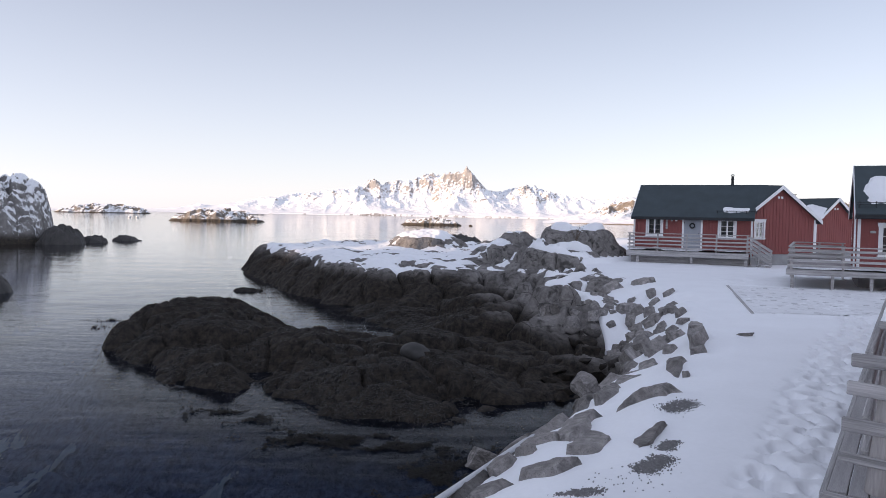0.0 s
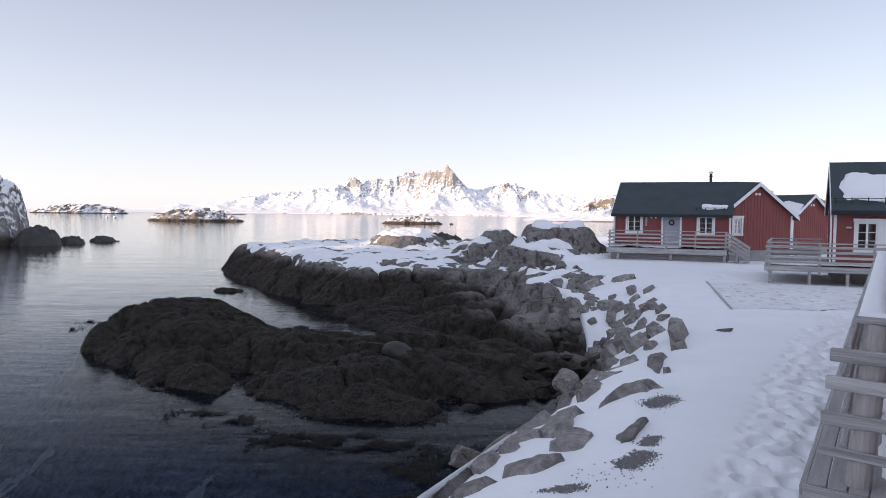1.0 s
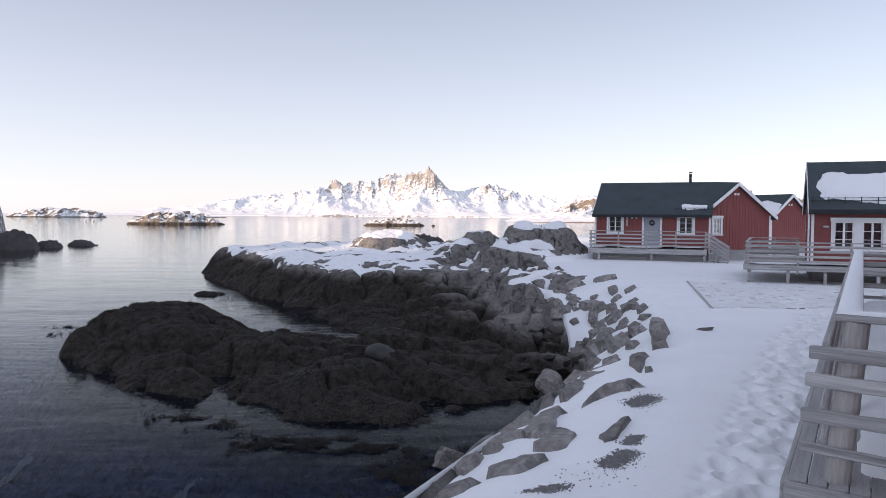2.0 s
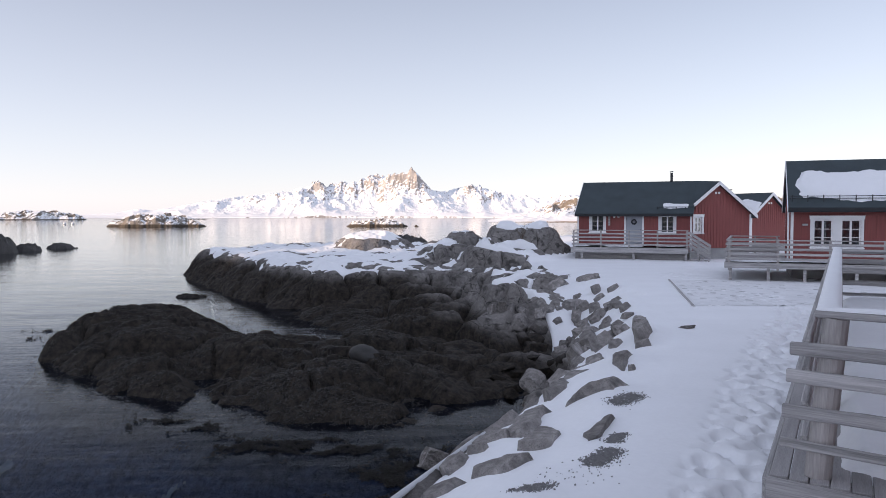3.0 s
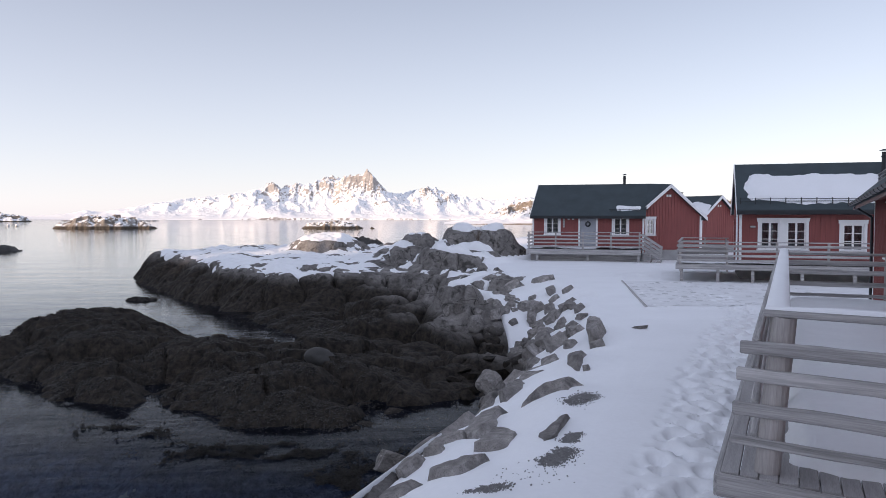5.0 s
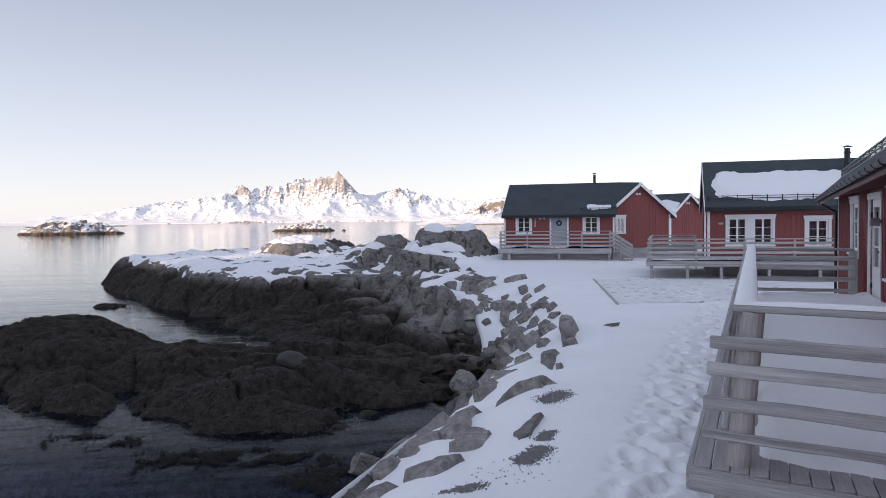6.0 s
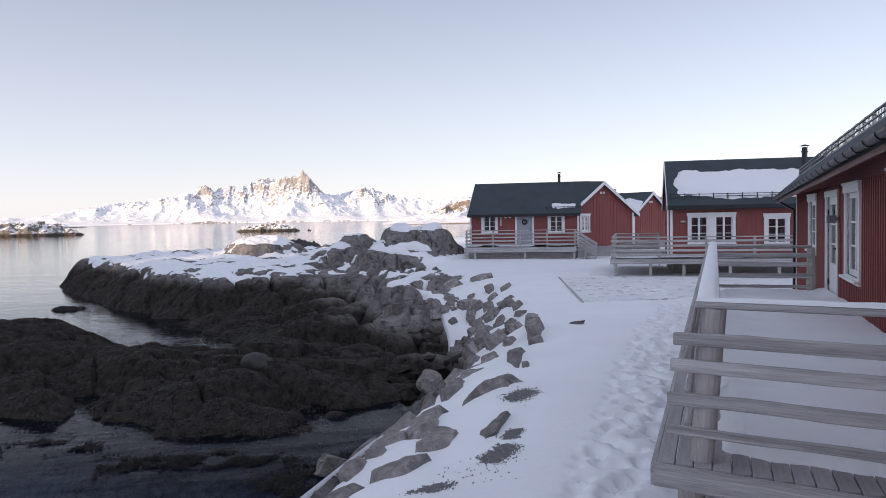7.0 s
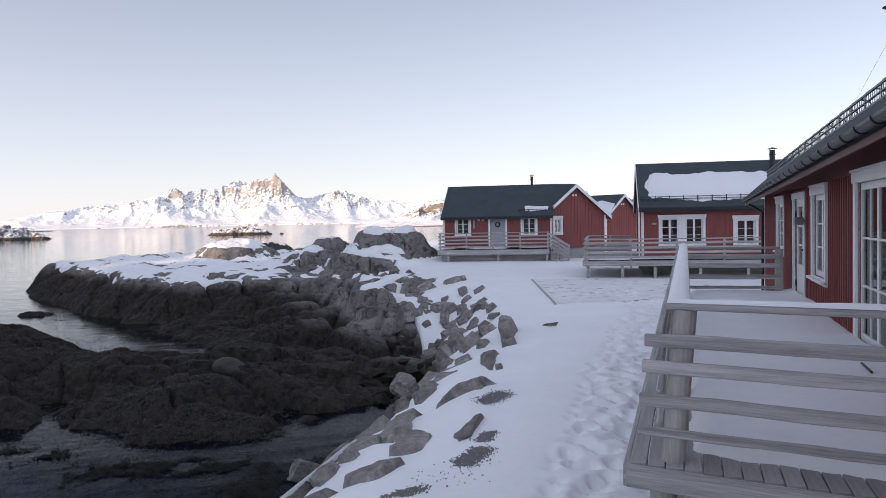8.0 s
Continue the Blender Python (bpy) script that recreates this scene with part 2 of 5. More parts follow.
def sea_material():
    """Clear water: a rippled reflecting surface over a tinted view of the bed."""
    m = bpy.data.materials.new("sea")
    m.use_nodes = True
    nt = m.node_tree
    n, l = nt.nodes, nt.links
    n.remove(n["Principled BSDF"])
    geo = n.new("ShaderNodeNewGeometry")
    mp = n.new("ShaderNodeMapping")
    mp.inputs["Scale"].default_value = (0.35, 1.0, 1.0)
    mp.inputs["Rotation"].default_value = (0, 0, radians(8))
    l.new(geo.outputs["Position"], mp.inputs["Vector"])
    waves = n.new("ShaderNodeTexNoise")
    waves.inputs["Scale"].default_value, waves.inputs["Detail"].default_value = 1.9, 5
    swell = n.new("ShaderNodeTexNoise")
    swell.inputs["Scale"].default_value, swell.inputs["Detail"].default_value = 0.22, 2
    l.new(mp.outputs[0], waves.inputs["Vector"])
    l.new(mp.outputs[0], swell.inputs["Vector"])
    add = n.new("ShaderNodeMath")
    add.operation = "MULTIPLY_ADD"
    add.inputs[1].default_value = 2.5
    l.new(swell.outputs["Fac"], add.inputs[0])
    l.new(waves.outputs["Fac"], add.inputs[2])
    b = n.new("ShaderNodeBump")
    b.inputs["Strength"].default_value, b.inputs["Distance"].default_value = 0.32, 0.06
    l.new(add.outputs[0], b.inputs["Height"])
    fres = n.new("ShaderNodeFresnel")
    fres.inputs["IOR"].default_value = 1.12
    l.new(b.outputs[0], fres.inputs["Normal"])
    gloss = n.new("ShaderNodeBsdfGlossy")
    gloss.inputs["Roughness"].default_value = 0.04
    l.new(b.outputs[0], gloss.inputs["Normal"])
    clear = n.new("ShaderNodeBsdfTransparent")
    clear.inputs["Color"].default_value = (0.42, 0.50, 0.68, 1)
    mix = n.new("ShaderNodeMixShader")
    curve = n.new("ShaderNodeMapRange")
    curve.inputs["From Min"].default_value, curve.inputs["From Max"].default_value, curve.inputs["To Max"].default_value = 0.04, 0.72, 1.0
    l.new(fres.outputs[0], curve.inputs["Value"])
    l.new(curve.outputs[0], mix.inputs[0])
    l.new(clear.outputs[0], mix.inputs[1])
    l.new(gloss.outputs[0], mix.inputs[2])
    l.new(mix.outputs[0], n["Material Output"].inputs["Surface"])
    return m


SEA = sea_material()


def glass_material():
    m = bpy.data.materials.new("window_glass")
    m.use_nodes = True
    nt = m.node_tree
    n, l = nt.nodes, nt.links
    n.remove(n["Principled BSDF"])
    fres = n.new("ShaderNodeFresnel")
    fres.inputs["IOR"].default_value = 2.0
    gloss = n.new("ShaderNodeBsdfGlossy")
    gloss.inputs["Roughness"].default_value = 0.01
    clear = n.new("ShaderNodeBsdfTransparent")
    clear.inputs["Color"].default_value = (0.85, 0.88, 0.88, 1)
    mix = n.new("ShaderNodeMixShader")
    l.new(fres.outputs[0], mix.inputs[0])
    l.new(clear.outputs[0], mix.inputs[1])
    l.new(gloss.outputs[0], mix.inputs[2])
    l.new(mix.outputs[0], n["Material Output"].inputs["Surface"])
    return m


GLASS = glass_material()
# ---- mesh helpers ----
def mesh_object(name, bm, mat, parent=None, label="", smooth=False):
    me = bpy.data.meshes.new(name)
    bm.to_mesh(me)
    bm.free()
    me.materials.append(mat)
    if smooth:
        for p in me.polygons:
            p.use_smooth = True
    ob = new(name, me)
    if parent:
        ob.parent = parent
    if label:
        tagged(ob, label)
    return ob


def part(name, bm, mat, parent, label="", smooth=False):
    return mesh_object(name, bm, mat, parent, label, smooth)


def add_box(bm, x0, x1, y0, y1, z0, z1, bevel=0.0, m=None):
    r = bmesh.ops.create_cube(bm, size=1.0)
    bmesh.ops.transform(bm, matrix=Matrix.Translation(((x0 + x1) / 2, (y0 + y1) / 2, (z0 + z1) / 2)) @ Matrix.Diagonal((x1 - x0, y1 - y0, z1 - z0, 1)), verts=r["verts"])
    if bevel:
        es = list({e for v in r["verts"] for e in v.link_edges})
        bmesh.ops.bevel(bm, geom=es, offset=bevel, segments=1, affect="EDGES")
    if m is not None:
        bmesh.ops.transform(bm, matrix=m, verts=bm.verts)
    return bm


def box(x0, x1, y0, y1, z0, z1, bevel=0.0, m=None):
    return add_box(bmesh.new(), x0, x1, y0, y1, z0, z1, bevel, m)


def prism(points, y0, y1):
    """Extrudes a closed outline in x, z from y0 to y1."""
    bm = bmesh.new()
    a = [bm.verts.new((x, y0, z)) for x, z in points]
    b = [bm.verts.new((x, y1, z)) for x, z in points]
    k = len(points)
    bm.faces.new(a)
    bm.faces.new(b[::-1])
    for i in range(k):
        bm.faces.new((a[i], b[i], b[(i + 1) % k], a[(i + 1) % k]))
    bmesh.ops.recalc_face_normals(bm, faces=bm.faces)
    return bm


def tube(p, q, r0, r1=None, sides=12):
    bm = bmesh.new()
    p, q = Vector(p), Vector(q)
    bmesh.ops.create_cone(bm, cap_ends=True, segments=sides, radius1=r0, radius2=r0 if r1 is None else r1, depth=(q - p).length)
    bmesh.ops.transform(bm, matrix=Matrix.Translation((p + q) / 2) @ (q - p).to_track_quat("Z", "Y").to_matrix().to_4x4(), verts=bm.verts)
    return bm


# ---- smooth noise on arrays ----
def hashed(i, j, k):
    h = (i * 374761393 + j * 668265263 + k * 974634777) & 0xFFFFFFFF
    h = ((h ^ (h >> 13)) * 1274126177) & 0xFFFFFFFF
    return ((h ^ (h >> 16)) & 0xFFFF) / 65535.0


def value_noise(x, y, k=0):
    i, j = np.floor(x).astype(np.int64), np.floor(y).astype(np.int64)
    u, v = x - i, y - j
    u, v = u * u * u * (u * (6 * u - 15) + 10), v * v * v * (v * (6 * v - 15) + 10)
    a, b = hashed(i, j, k), hashed(i + 1, j, k)
    c, d = hashed(i, j + 1, k), hashed(i + 1, j + 1, k)
    return (a + (b - a) * u) * (1 - v) + (c + (d - c) * u) * v - 0.5


def gradient_noise(x, y, k=0):
    """Noise with a random slope at each lattice point."""
    i, j = np.floor(x).astype(np.int64), np.floor(y).astype(np.int64)
    u, v = x - i, y - j
    su, sv = u * u * u * (u * (6 * u - 15) + 10), v * v * v * (v * (6 * v - 15) + 10)

    def corner(di, dj):
        a = hashed(i + di, j + dj, k) * 2 * math.pi
        return np.cos(a) * (u - di) + np.sin(a) * (v - dj)

    a, b, c, d = corner(0, 0), corner(1, 0), corner(0, 1), corner(1, 1)
    return (a + (b - a) * su) * (1 - sv) + (c + (d - c) * su) * sv


def fbm(x, y, octaves=4, k=0, gain=0.5):
    s, a = 0.0, 1.0
    for o in range(octaves):
        s = s + a * value_noise(x * 2 ** o + 17.3 * o, y * 2 ** o - 9.1 * o, k + o)
        a *= gain
    return s


def cells(x, y, k=0):
    """The two nearest distances and a random value of the nearest cell."""
    i, j = np.floor(x).astype(np.int64), np.floor(y).astype(np.int64)
    d1, d2, r = np.full(x.shape, 9.0), np.full(x.shape, 9.0), np.zeros(x.shape)
    for di in (-1, 0, 1):
        for dj in (-1, 0, 1):
            px, py = i + di + hashed(i + di, j + dj, k), j + dj + hashed(i + di, j + dj, k + 1)
            d = np.hypot(px - x, py - y)
            near = d < d1
            d2 = np.where(near, d1, np.minimum(d2, d))
            r = np.where(near, hashed(i + di, j + dj, k + 2), r)
            d1 = np.where(near, d, d1)
    return d1, d2, r


def grid_object(name, xs, ys, z, mat, smooth=True, keep=None):
    """A height sheet over the grid xs, ys."""
    nx, ny = len(xs), len(ys)
    X, Y = np.meshgrid(xs, ys)
    co = np.stack([X.ravel(), Y.ravel(), z.ravel()], 1)
    a = (np.arange(ny - 1)[:, None] * nx + np.arange(nx - 1)[None, :])
    if keep is not None:
        a = a[keep]
    a = a.ravel()
    quads = np.stack([a, a + 1, a + nx + 1, a + nx], 1)
    me = bpy.data.meshes.new(name)
    me.vertices.add(len(co))
    me.vertices.foreach_set("co", co.ravel().astype(np.float32))
    me.loops.add(quads.size)
    me.loops.foreach_set("vertex_index", quads.ravel().astype(np.int32))
    me.polygons.add(len(quads))
    me.polygons.foreach_set("loop_start", np.arange(0, quads.size, 4, dtype=np.int32))
    me.update(calc_edges=True)
    me.materials.append(mat)
    me.polygons.foreach_set("use_smooth", np.full(len(quads), smooth))
    return new(name, me)


# ---- the shape of the shore ----
def bump_form(x, y, cx, cy, along, across, angle, top, power=1.0, skirt=-1.5):
    """A mound: top in its middle, falling to skirt at its rim and on below it."""
    c, s = math.cos(radians(angle)), math.sin(radians(angle))
    u, v = ((x - cx) * c + (y - cy) * s) / along, (-(x - cx) * s + (y - cy) * c) / across
    r = np.sqrt(u * u + v * v)
    return top - (top - skirt) * r ** (2 * power)


def smax(a, b, k=0.3):
    h = np.clip(0.5 + 0.5 * (a - b) / k, 0, 1)
    return b + (a - b) * h + k * h * (1 - h)


def line_distance(x, y, line):
    """Metres to a line of straight runs, negative on its right-hand side."""
    best, side = np.full(np.shape(x), 1e9), np.zeros(np.shape(x))
    for (ax, ay), (bx, by) in zip(line, line[1:]):
        dx, dy = bx - ax, by - ay
        t = np.clip(((x - ax) * dx + (y - ay) * dy) / (dx * dx + dy * dy), 0, 1)
        d = np.hypot(x - ax - t * dx, y - ay - t * dy)
        s = np.where((y - ay) * dx - (x - ax) * dy > 0, 1.0, -1.0)
        near = d < best - 1e-6
        best, side = np.where(near, d, best), np.where(near, s, side)
    return best * side


def inside(x, y, line):
    """Metres inside a closed outline (negative outside)."""
    d, odd = np.full(np.shape(x), 1e9), np.zeros(np.shape(x), bool)
    for (ax, ay), (bx, by) in zip(line, line[1:] + line[:1]):
        dx, dy = bx - ax, by - ay
        t = np.clip(((x - ax) * dx + (y - ay) * dy) / (dx * dx + dy * dy), 0, 1)
        d = np.minimum(d, np.hypot(x - ax - t * dx, y - ay - t * dy))
        odd ^= ((ay > y) != (by > y)) & (x < dx * (y - ay) / (dy if dy else 1e-9) + ax)
    return np.where(odd, d, -d)


def bank(d, top, width, power=2.0):
    """A form that rises from the waterline at d = 0 to its top, width metres further in."""
    return np.where(d > 0, top * (1 - (1 - np.clip(d / width, 0, 1)) ** power), 0.75 * d)


# top of the bank along the plateau, and the waterlines of the low rocks
EDGE = ((-6.0, -20.0), (-2.2, 0.0), (0.2, 5.0), (2.25, 8.65), (4.05, 12.25), (5.9, 16.6), (7.3, 21.5), (8.6, 27.0), (8.4, 34.0), (7.6, 42.0), (8.0, 58.0), (14.0, 75.0), (40.0, 110.0))
MASS_A = ((-10.9, 27.6), (-10.4, 26.0), (-8.7, 23.1), (-7.4, 22.0), (-5.4, 20.9), (-5.5, 23.0), (-5.6, 28.0), (-6.4, 33.0), (-8.5, 36.0), (-11.2, 36.0), (-12.4, 32.5))
MASS_B = ((-5.3, 22.9), (-4.1, 20.6), (-3.1, 19.1), (-1.1, 18.4), (0.5, 18.3), (1.3, 19.3), (1.9, 20.6), (3.4, 21.2), (7.0, 22.0), (8.0, 30.0), (6.0, 38.0), (-2.0, 42.0), (-6.6, 43.2), (-4.2, 37.3), (-1.5, 32.5), (-2.1, 30.6), (-5.0, 31.0), (-6.1, 30.6), (-5.9, 27.0))
HEADLAND = ((-18.4, 69.4), (-13.0, 56.0), (-9.4, 47.5), (-6.4, 42.6), (0.0, 40.0), (9.0, 43.0), (14.0, 60.0), (8.0, 78.0), (-4.0, 84.0), (-14.0, 79.0))


def shore(x, y):
    wob, wob2 = fbm(x * 0.18, y * 0.18, 3, 5), fbm(x * 0.45, y * 0.45, 3, 8)
    wx, wy = x + 0.9 * wob2, y + 0.9 * fbm(x * 0.45, y * 0.45, 3, 11)
    e = line_distance(x + 1.0 * wob, y, EDGE) + 0.5 * wob2
    near = np.clip((18.5 - y) / 3, 0, 1)                   # the near bank is an even slope with a steep foot
    e = e * (1 - near) + near * (line_distance(x, y, EDGE) + 0.35 * fbm(x * 0.5, y * 0.5, 2, 5))
    z_far = 2.35 - np.where(e > 0, 0.55 * e, 0) - np.where(e > 1.8, 0.85 * (e - 1.8), 0)
    z_near = 2.35 - 0.37 * np.clip(e, 0, 2.0) - 0.06 * np.clip(1 - np.abs(e) / 0.5, 0, 1) ** 2 - 1.7 * np.clip(e - 2.0, 0, 3)
    z = z_far * (1 - near) + z_near * near + 0.02 * np.clip(y - 48, 0, 40)
    z = np.maximum(z, -3.0)
    lumps = 0.55 * wob + 0.25 * wob2
    z = smax(z, bank(inside(wx, wy, MASS_A), 0.95 + 0.6 * lumps, 3.2, 1.9))
    z = smax(z, bump_form(x, y, -11.0, 31.6, 2.3, 2.4, 0, 1.12, 1.6, -0.2))           # its high seaward shoulder
    z = smax(z, bump_form(x, y, -8.3, 28.6, 2.0, 3.2, 35, 0.85, 1.5, -0.2))
    z = smax(z, bank(inside(wx, wy, MASS_B), 0.68 + 0.8 * lumps, 4.2, 1.6))
    z = smax(z, bump_form(wx, wy, -11.9, 28.4, 1.5, 0.9, -40, 0.75, 1.3, -0.6))       # lump at the low rock's tip
    z = smax(z, bump_form(x, y, -4.4, 25.3, 4.2, 2.0, -50, 1.0, 1.7, -0.1))            # long back of the second rock
    z = smax(z, bump_form(x, y, -1.2, 22.0, 3.8, 3.2, -30, 1.0, 1.0, -0.3))
    z = smax(z, bump_form(x, y, 5.6, 31.0, 3.6, 5.5, 15, 1.9, 1.3))              # broken face under the ledge
    z = smax(z, bump_form(x, y, 6.0, 37.5, 4.4, 5.0, 0, 2.25, 1.8))              # snowy ledge
    z = smax(z, bump_form(x, y, 9.2, 50.5, 7.6, 5.4, 5, 4.1, 0.95))             # outcrop beside the cabin
    z = smax(z, bump_form(x, y, 7.2, 46.0, 5.2, 3.8, 8, 3.05, 1.8))              # its lower cliff
    z = smax(z, bump_form(x, y, 4.6, 52.5, 5.0, 5.4, 0, 3.2, 1.0))
    z = smax(z, bank(inside(wx, wy, HEADLAND), 2.1 + 0.4 * lumps, 4.2, 2.2))
    z = smax(z, bump_form(x, y, -1.5, 66.0, 6.5, 8.0, 0, 3.35, 1.3))             # headland's crest
    return z


# ---- rock sheet and the snow that fills its hollows ----
def blurred(a, k):
    """Box mean over 2k+1 cells both ways."""
    for ax in (0, 1):
        p = np.concatenate([np.repeat(np.take(a, [0], ax), k + 1, ax), a, np.repeat(np.take(a, [-1], ax), k, ax)], ax).cumsum(ax)
        n = a.shape[ax]
        a = (np.take(p, range(2 * k + 1, 2 * k + 1 + n), ax) - np.take(p, range(n), ax)) / (2 * k + 1)
    return a


xs = np.concatenate([np.arange(-26, -13, 0.2), np.arange(-13, 14, 0.09), np.arange(14, 40, 0.3)])
ys = np.concatenate([np.arange(-40, 3, 1.0), np.arange(3, 46, 0.09), np.arange(46, 86, 0.16)])
GX, GY = np.meshgrid(xs, ys)
base = shore(GX, GY)
edge = line_distance(GX, GY, EDGE)
onland = np.clip((-edge + 0.5) / 1.0, 0, 1)
outcrop = np.clip((base - 2.7 - 0.02 * np.clip(GY - 48, 0, 40)) / 0.3, 0, 1)
onland = onland * (1 - outcrop)
warp_x, warp_y = 0.5 * fbm(GX * 0.7, GY * 0.7, 3, 3), 0.5 * fbm(GX * 0.7, GY * 0.7, 3, 4)
d1, d2, rv = cells(GX * 0.42 + warp_x, GY * 0.48 + warp_y, 40)
e1, e2, ev = cells(GX * 1.05 + warp_x, GY * 1.15 + warp_y, 70)
bank_zone = np.exp(-((edge - 1.0) / 1.6) ** 4) * np.clip((36 - GY) / 4, 0, 1)
pillow = 0.42 * np.clip(1 - (d1 / 0.85) ** 4, 0, 1) - 0.3 + 0.75 * (rv - 0.5) - 0.40 * np.exp(-((d2 - d1) / 0.06) ** 2)
small = 0.12 * np.clip(1 - (e1 / 0.85) ** 4, 0, 1) - 0.08 + 0.26 * (ev - 0.5) - 0.14 * np.exp(-((e2 - e1) / 0.07) ** 2)
pillow, small = pillow * (1 - 0.45 * bank_zone), small * (1 - 0.2 * bank_zone)
slope_zone = np.clip((34 - GY) / 3, 0, 1) * np.clip((np.interp(GY, [22, 27], [2.1, 3.1]) - edge) / 0.4, 0, 1)
pillow, small = pillow * (1 - 0.85 * slope_zone), small * (1 - 0.7 * slope_zone)
rough = 0.16 * fbm(GX * 0.7, GY * 0.7, 5, 20) + 0.05 * fbm(GX * 3.1, GY * 3.1, 3, 25)
mass = np.clip((3.5 - (GX + 5.0)) / 3, 0, 1) * np.clip((37 - GY) / 3, 0, 1)          # smooth, weed-grown
drape = (0.16 * np.abs(fbm(GX * 1.5, GY * 1.5, 5, 95, 0.6)) + 0.05 * fbm(GX * 5, GY * 5, 3, 97)) * mass
drape = drape - 0.25 * mass * np.exp(-((d2 - d1) / 0.09) ** 2) + 0.10 * mass * np.clip(1 - (e1 / 0.8) ** 2, 0, 1)
strata = drape + 0.10 * fbm(GX * 0.5 + GY * 0.2, GY * 1.7 - GX * 0.6, 3, 90)
strength = np.clip((base + 0.3) / 0.9, 0.15, 1)
top_flat = np.clip((base - 1.45) / 0.5, 0, 1) * np.clip((GY - 43) / 4, 0, 1) * np.clip((5 - GX) / 4, 0, 1)
rock_z = base + (rough + (pillow + small) * strength * (1 - 0.5 * mass) * (1 - 0.5 * top_flat) + strata) * (1 - 0.85 * onland) - 0.45 * onland
crag = np.clip((GY - 27.0) / 3, 0, 1) * np.clip((GX - 0.5) / 2.5, 0, 1) * np.clip((60 - GY) / 4, 0, 1)
rock_z = rock_z + crag * (1 - onland) * (0.9 * fbm(GX * 0.33, GY * 0.4, 4, 135) + 0.5 * pillow)
ledge_noise = 0.5 * fbm(GX * 0.25, GY * 0.25, 3, 130)
q = (rock_z + ledge_noise) / 1.05
fr = np.clip((q - np.floor(q) - 0.3) / 0.4, 0, 1)
ledges = (np.floor(q) + fr * fr * (3 - 2 * fr)) * 1.05 - ledge_noise
rock_z = rock_z + (ledges - rock_z) * (0.4 + 0.3 * crag) * (1 - onland) * np.clip((base - 0.9) / 0.6, 0, 1) * (1 - mass)
rock_z = rock_z + (base - 0.10 + 0.4 * rough - rock_z) * slope_zone * (1 - onland)
rock_z = rock_z - np.clip(rock_z - blurred(rock_z, 3) - 0.16, 0, None)
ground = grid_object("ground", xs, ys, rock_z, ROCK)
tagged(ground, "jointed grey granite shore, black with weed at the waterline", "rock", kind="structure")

soft = blurred(rock_z, 5)
gy, gx = np.gradient(soft, ys, xs)
steep = np.hypot(gx, gy)
tide = np.clip((1.72 - soft) * 2.2, 0, 3) * np.clip((edge - 1.0) / 1.5, 0, 1) + np.clip((0.9 - soft) * 0.8, 0, 3)
fall = 0.10 + 0.03 * top_flat + 0.30 * outcrop + 0.13 * bank_zone - (0.30 + 0.45 * crag) * np.clip(steep - 0.35, 0, 3) - 1.2 * np.clip(steep - 0.75, 0, 2) - 0.7 * np.exp(-((d2 - d1) / 0.13) ** 2) * np.clip(steep - 0.4, 0, 1) + 0.26 * fbm(GX * 0.8, GY * 0.8, 5, 60, 0.6) - tide
gy2, gx2 = np.gradient(blurred(rock_z, 2), ys, xs)
fall = fall - 1.2 * np.clip(np.hypot(gx2, gy2) - 0.9, 0, 1) - 3 * np.clip((43.5 - GY) / 1.5, 0, 1) * np.clip((GY - 33) / 2, 0, 1) * np.clip((2.5 - GX) / 1.5, 0, 1)
plain = base + 0.03 * fbm(GX * 0.35, GY * 0.35, 3, 61) + 0.02
tracks = line_distance(GX, GY, ((1.9, 4.4), (2.9, 6.7), (4.2, 9.0), (6.2, 12.4), (8.9, 16.9), (11.0, 20.0), (13.4, 27.0)))
loose = line_distance(GX, GY, ((12.0, 24.0), (14.0, 34.0), (19.5, 43.0)))
t1, t2, tv = cells(GX * 2.7, GY * 2.3, 120)
u1, u2, uv = cells(GX * 2.3 + 0.37, GY * 2.9, 126)
step_in = np.clip(1.25 - t1 / 0.36, 0, 1) * (tv > 0.2) + 0.8 * np.clip(1.25 - u1 / 0.34, 0, 1) * (uv > 0.35)
trodden = np.exp(-(tracks / 0.62) ** 4) * 0.14 + np.exp(-(loose / 1.6) ** 4) * 0.09 * step_in * (tv > 0.4)
snow_z = (soft + fall) * (1 - onland) + plain * onland - trodden * onland
slope_snow = base + 0.05 + 0.21 * fbm(GX * 0.9, GY * 0.9, 3, 62, 0.4) - 0.5 * np.clip(edge - np.interp(GY, [22, 27], [1.75, 2.7]), 0, 1)
snow_z = snow_z + (slope_snow - snow_z) * slope_zone * (1 - onland)
snow = grid_object("snow", xs, ys, snow_z, SNOW)
tagged(snow, "white snow lying over the ground with a trodden trail", "snow", kind="structure")

# the trodden trail, finer than the rest of the snow
TRAIL = ((2.0, 4.4), (3.0, 6.7), (4.3, 9.0), (6.2, 12.4), (8.9, 16.9), (11.0, 20.0), (13.4, 27.0))
tx, ty = np.arange(0.8, 13.2, 0.045), np.arange(4.2, 25.0, 0.05)
TX, TY = np.meshgrid(tx, ty)
td = line_distance(TX, TY, TRAIL)
p1, p2, pv = cells(TX * 3.3 + 0.25 * fbm(TX * 2, TY * 2, 2, 140), TY * 2.6, 141)
r1, r2, rv2 = cells(TX * 4.1 + 5.3, TY * 3.4, 146)
prints = np.clip(1.5 - p1 / 0.30, 0, 1) * (pv > 0.15) + 0.7 * np.clip(1.5 - r1 / 0.28, 0, 1) * (rv2 > 0.3)
zone = np.exp(-((td + 0.15 * fbm(TX * 0.9, TY * 0.9, 3, 150)) / 0.46) ** 6)
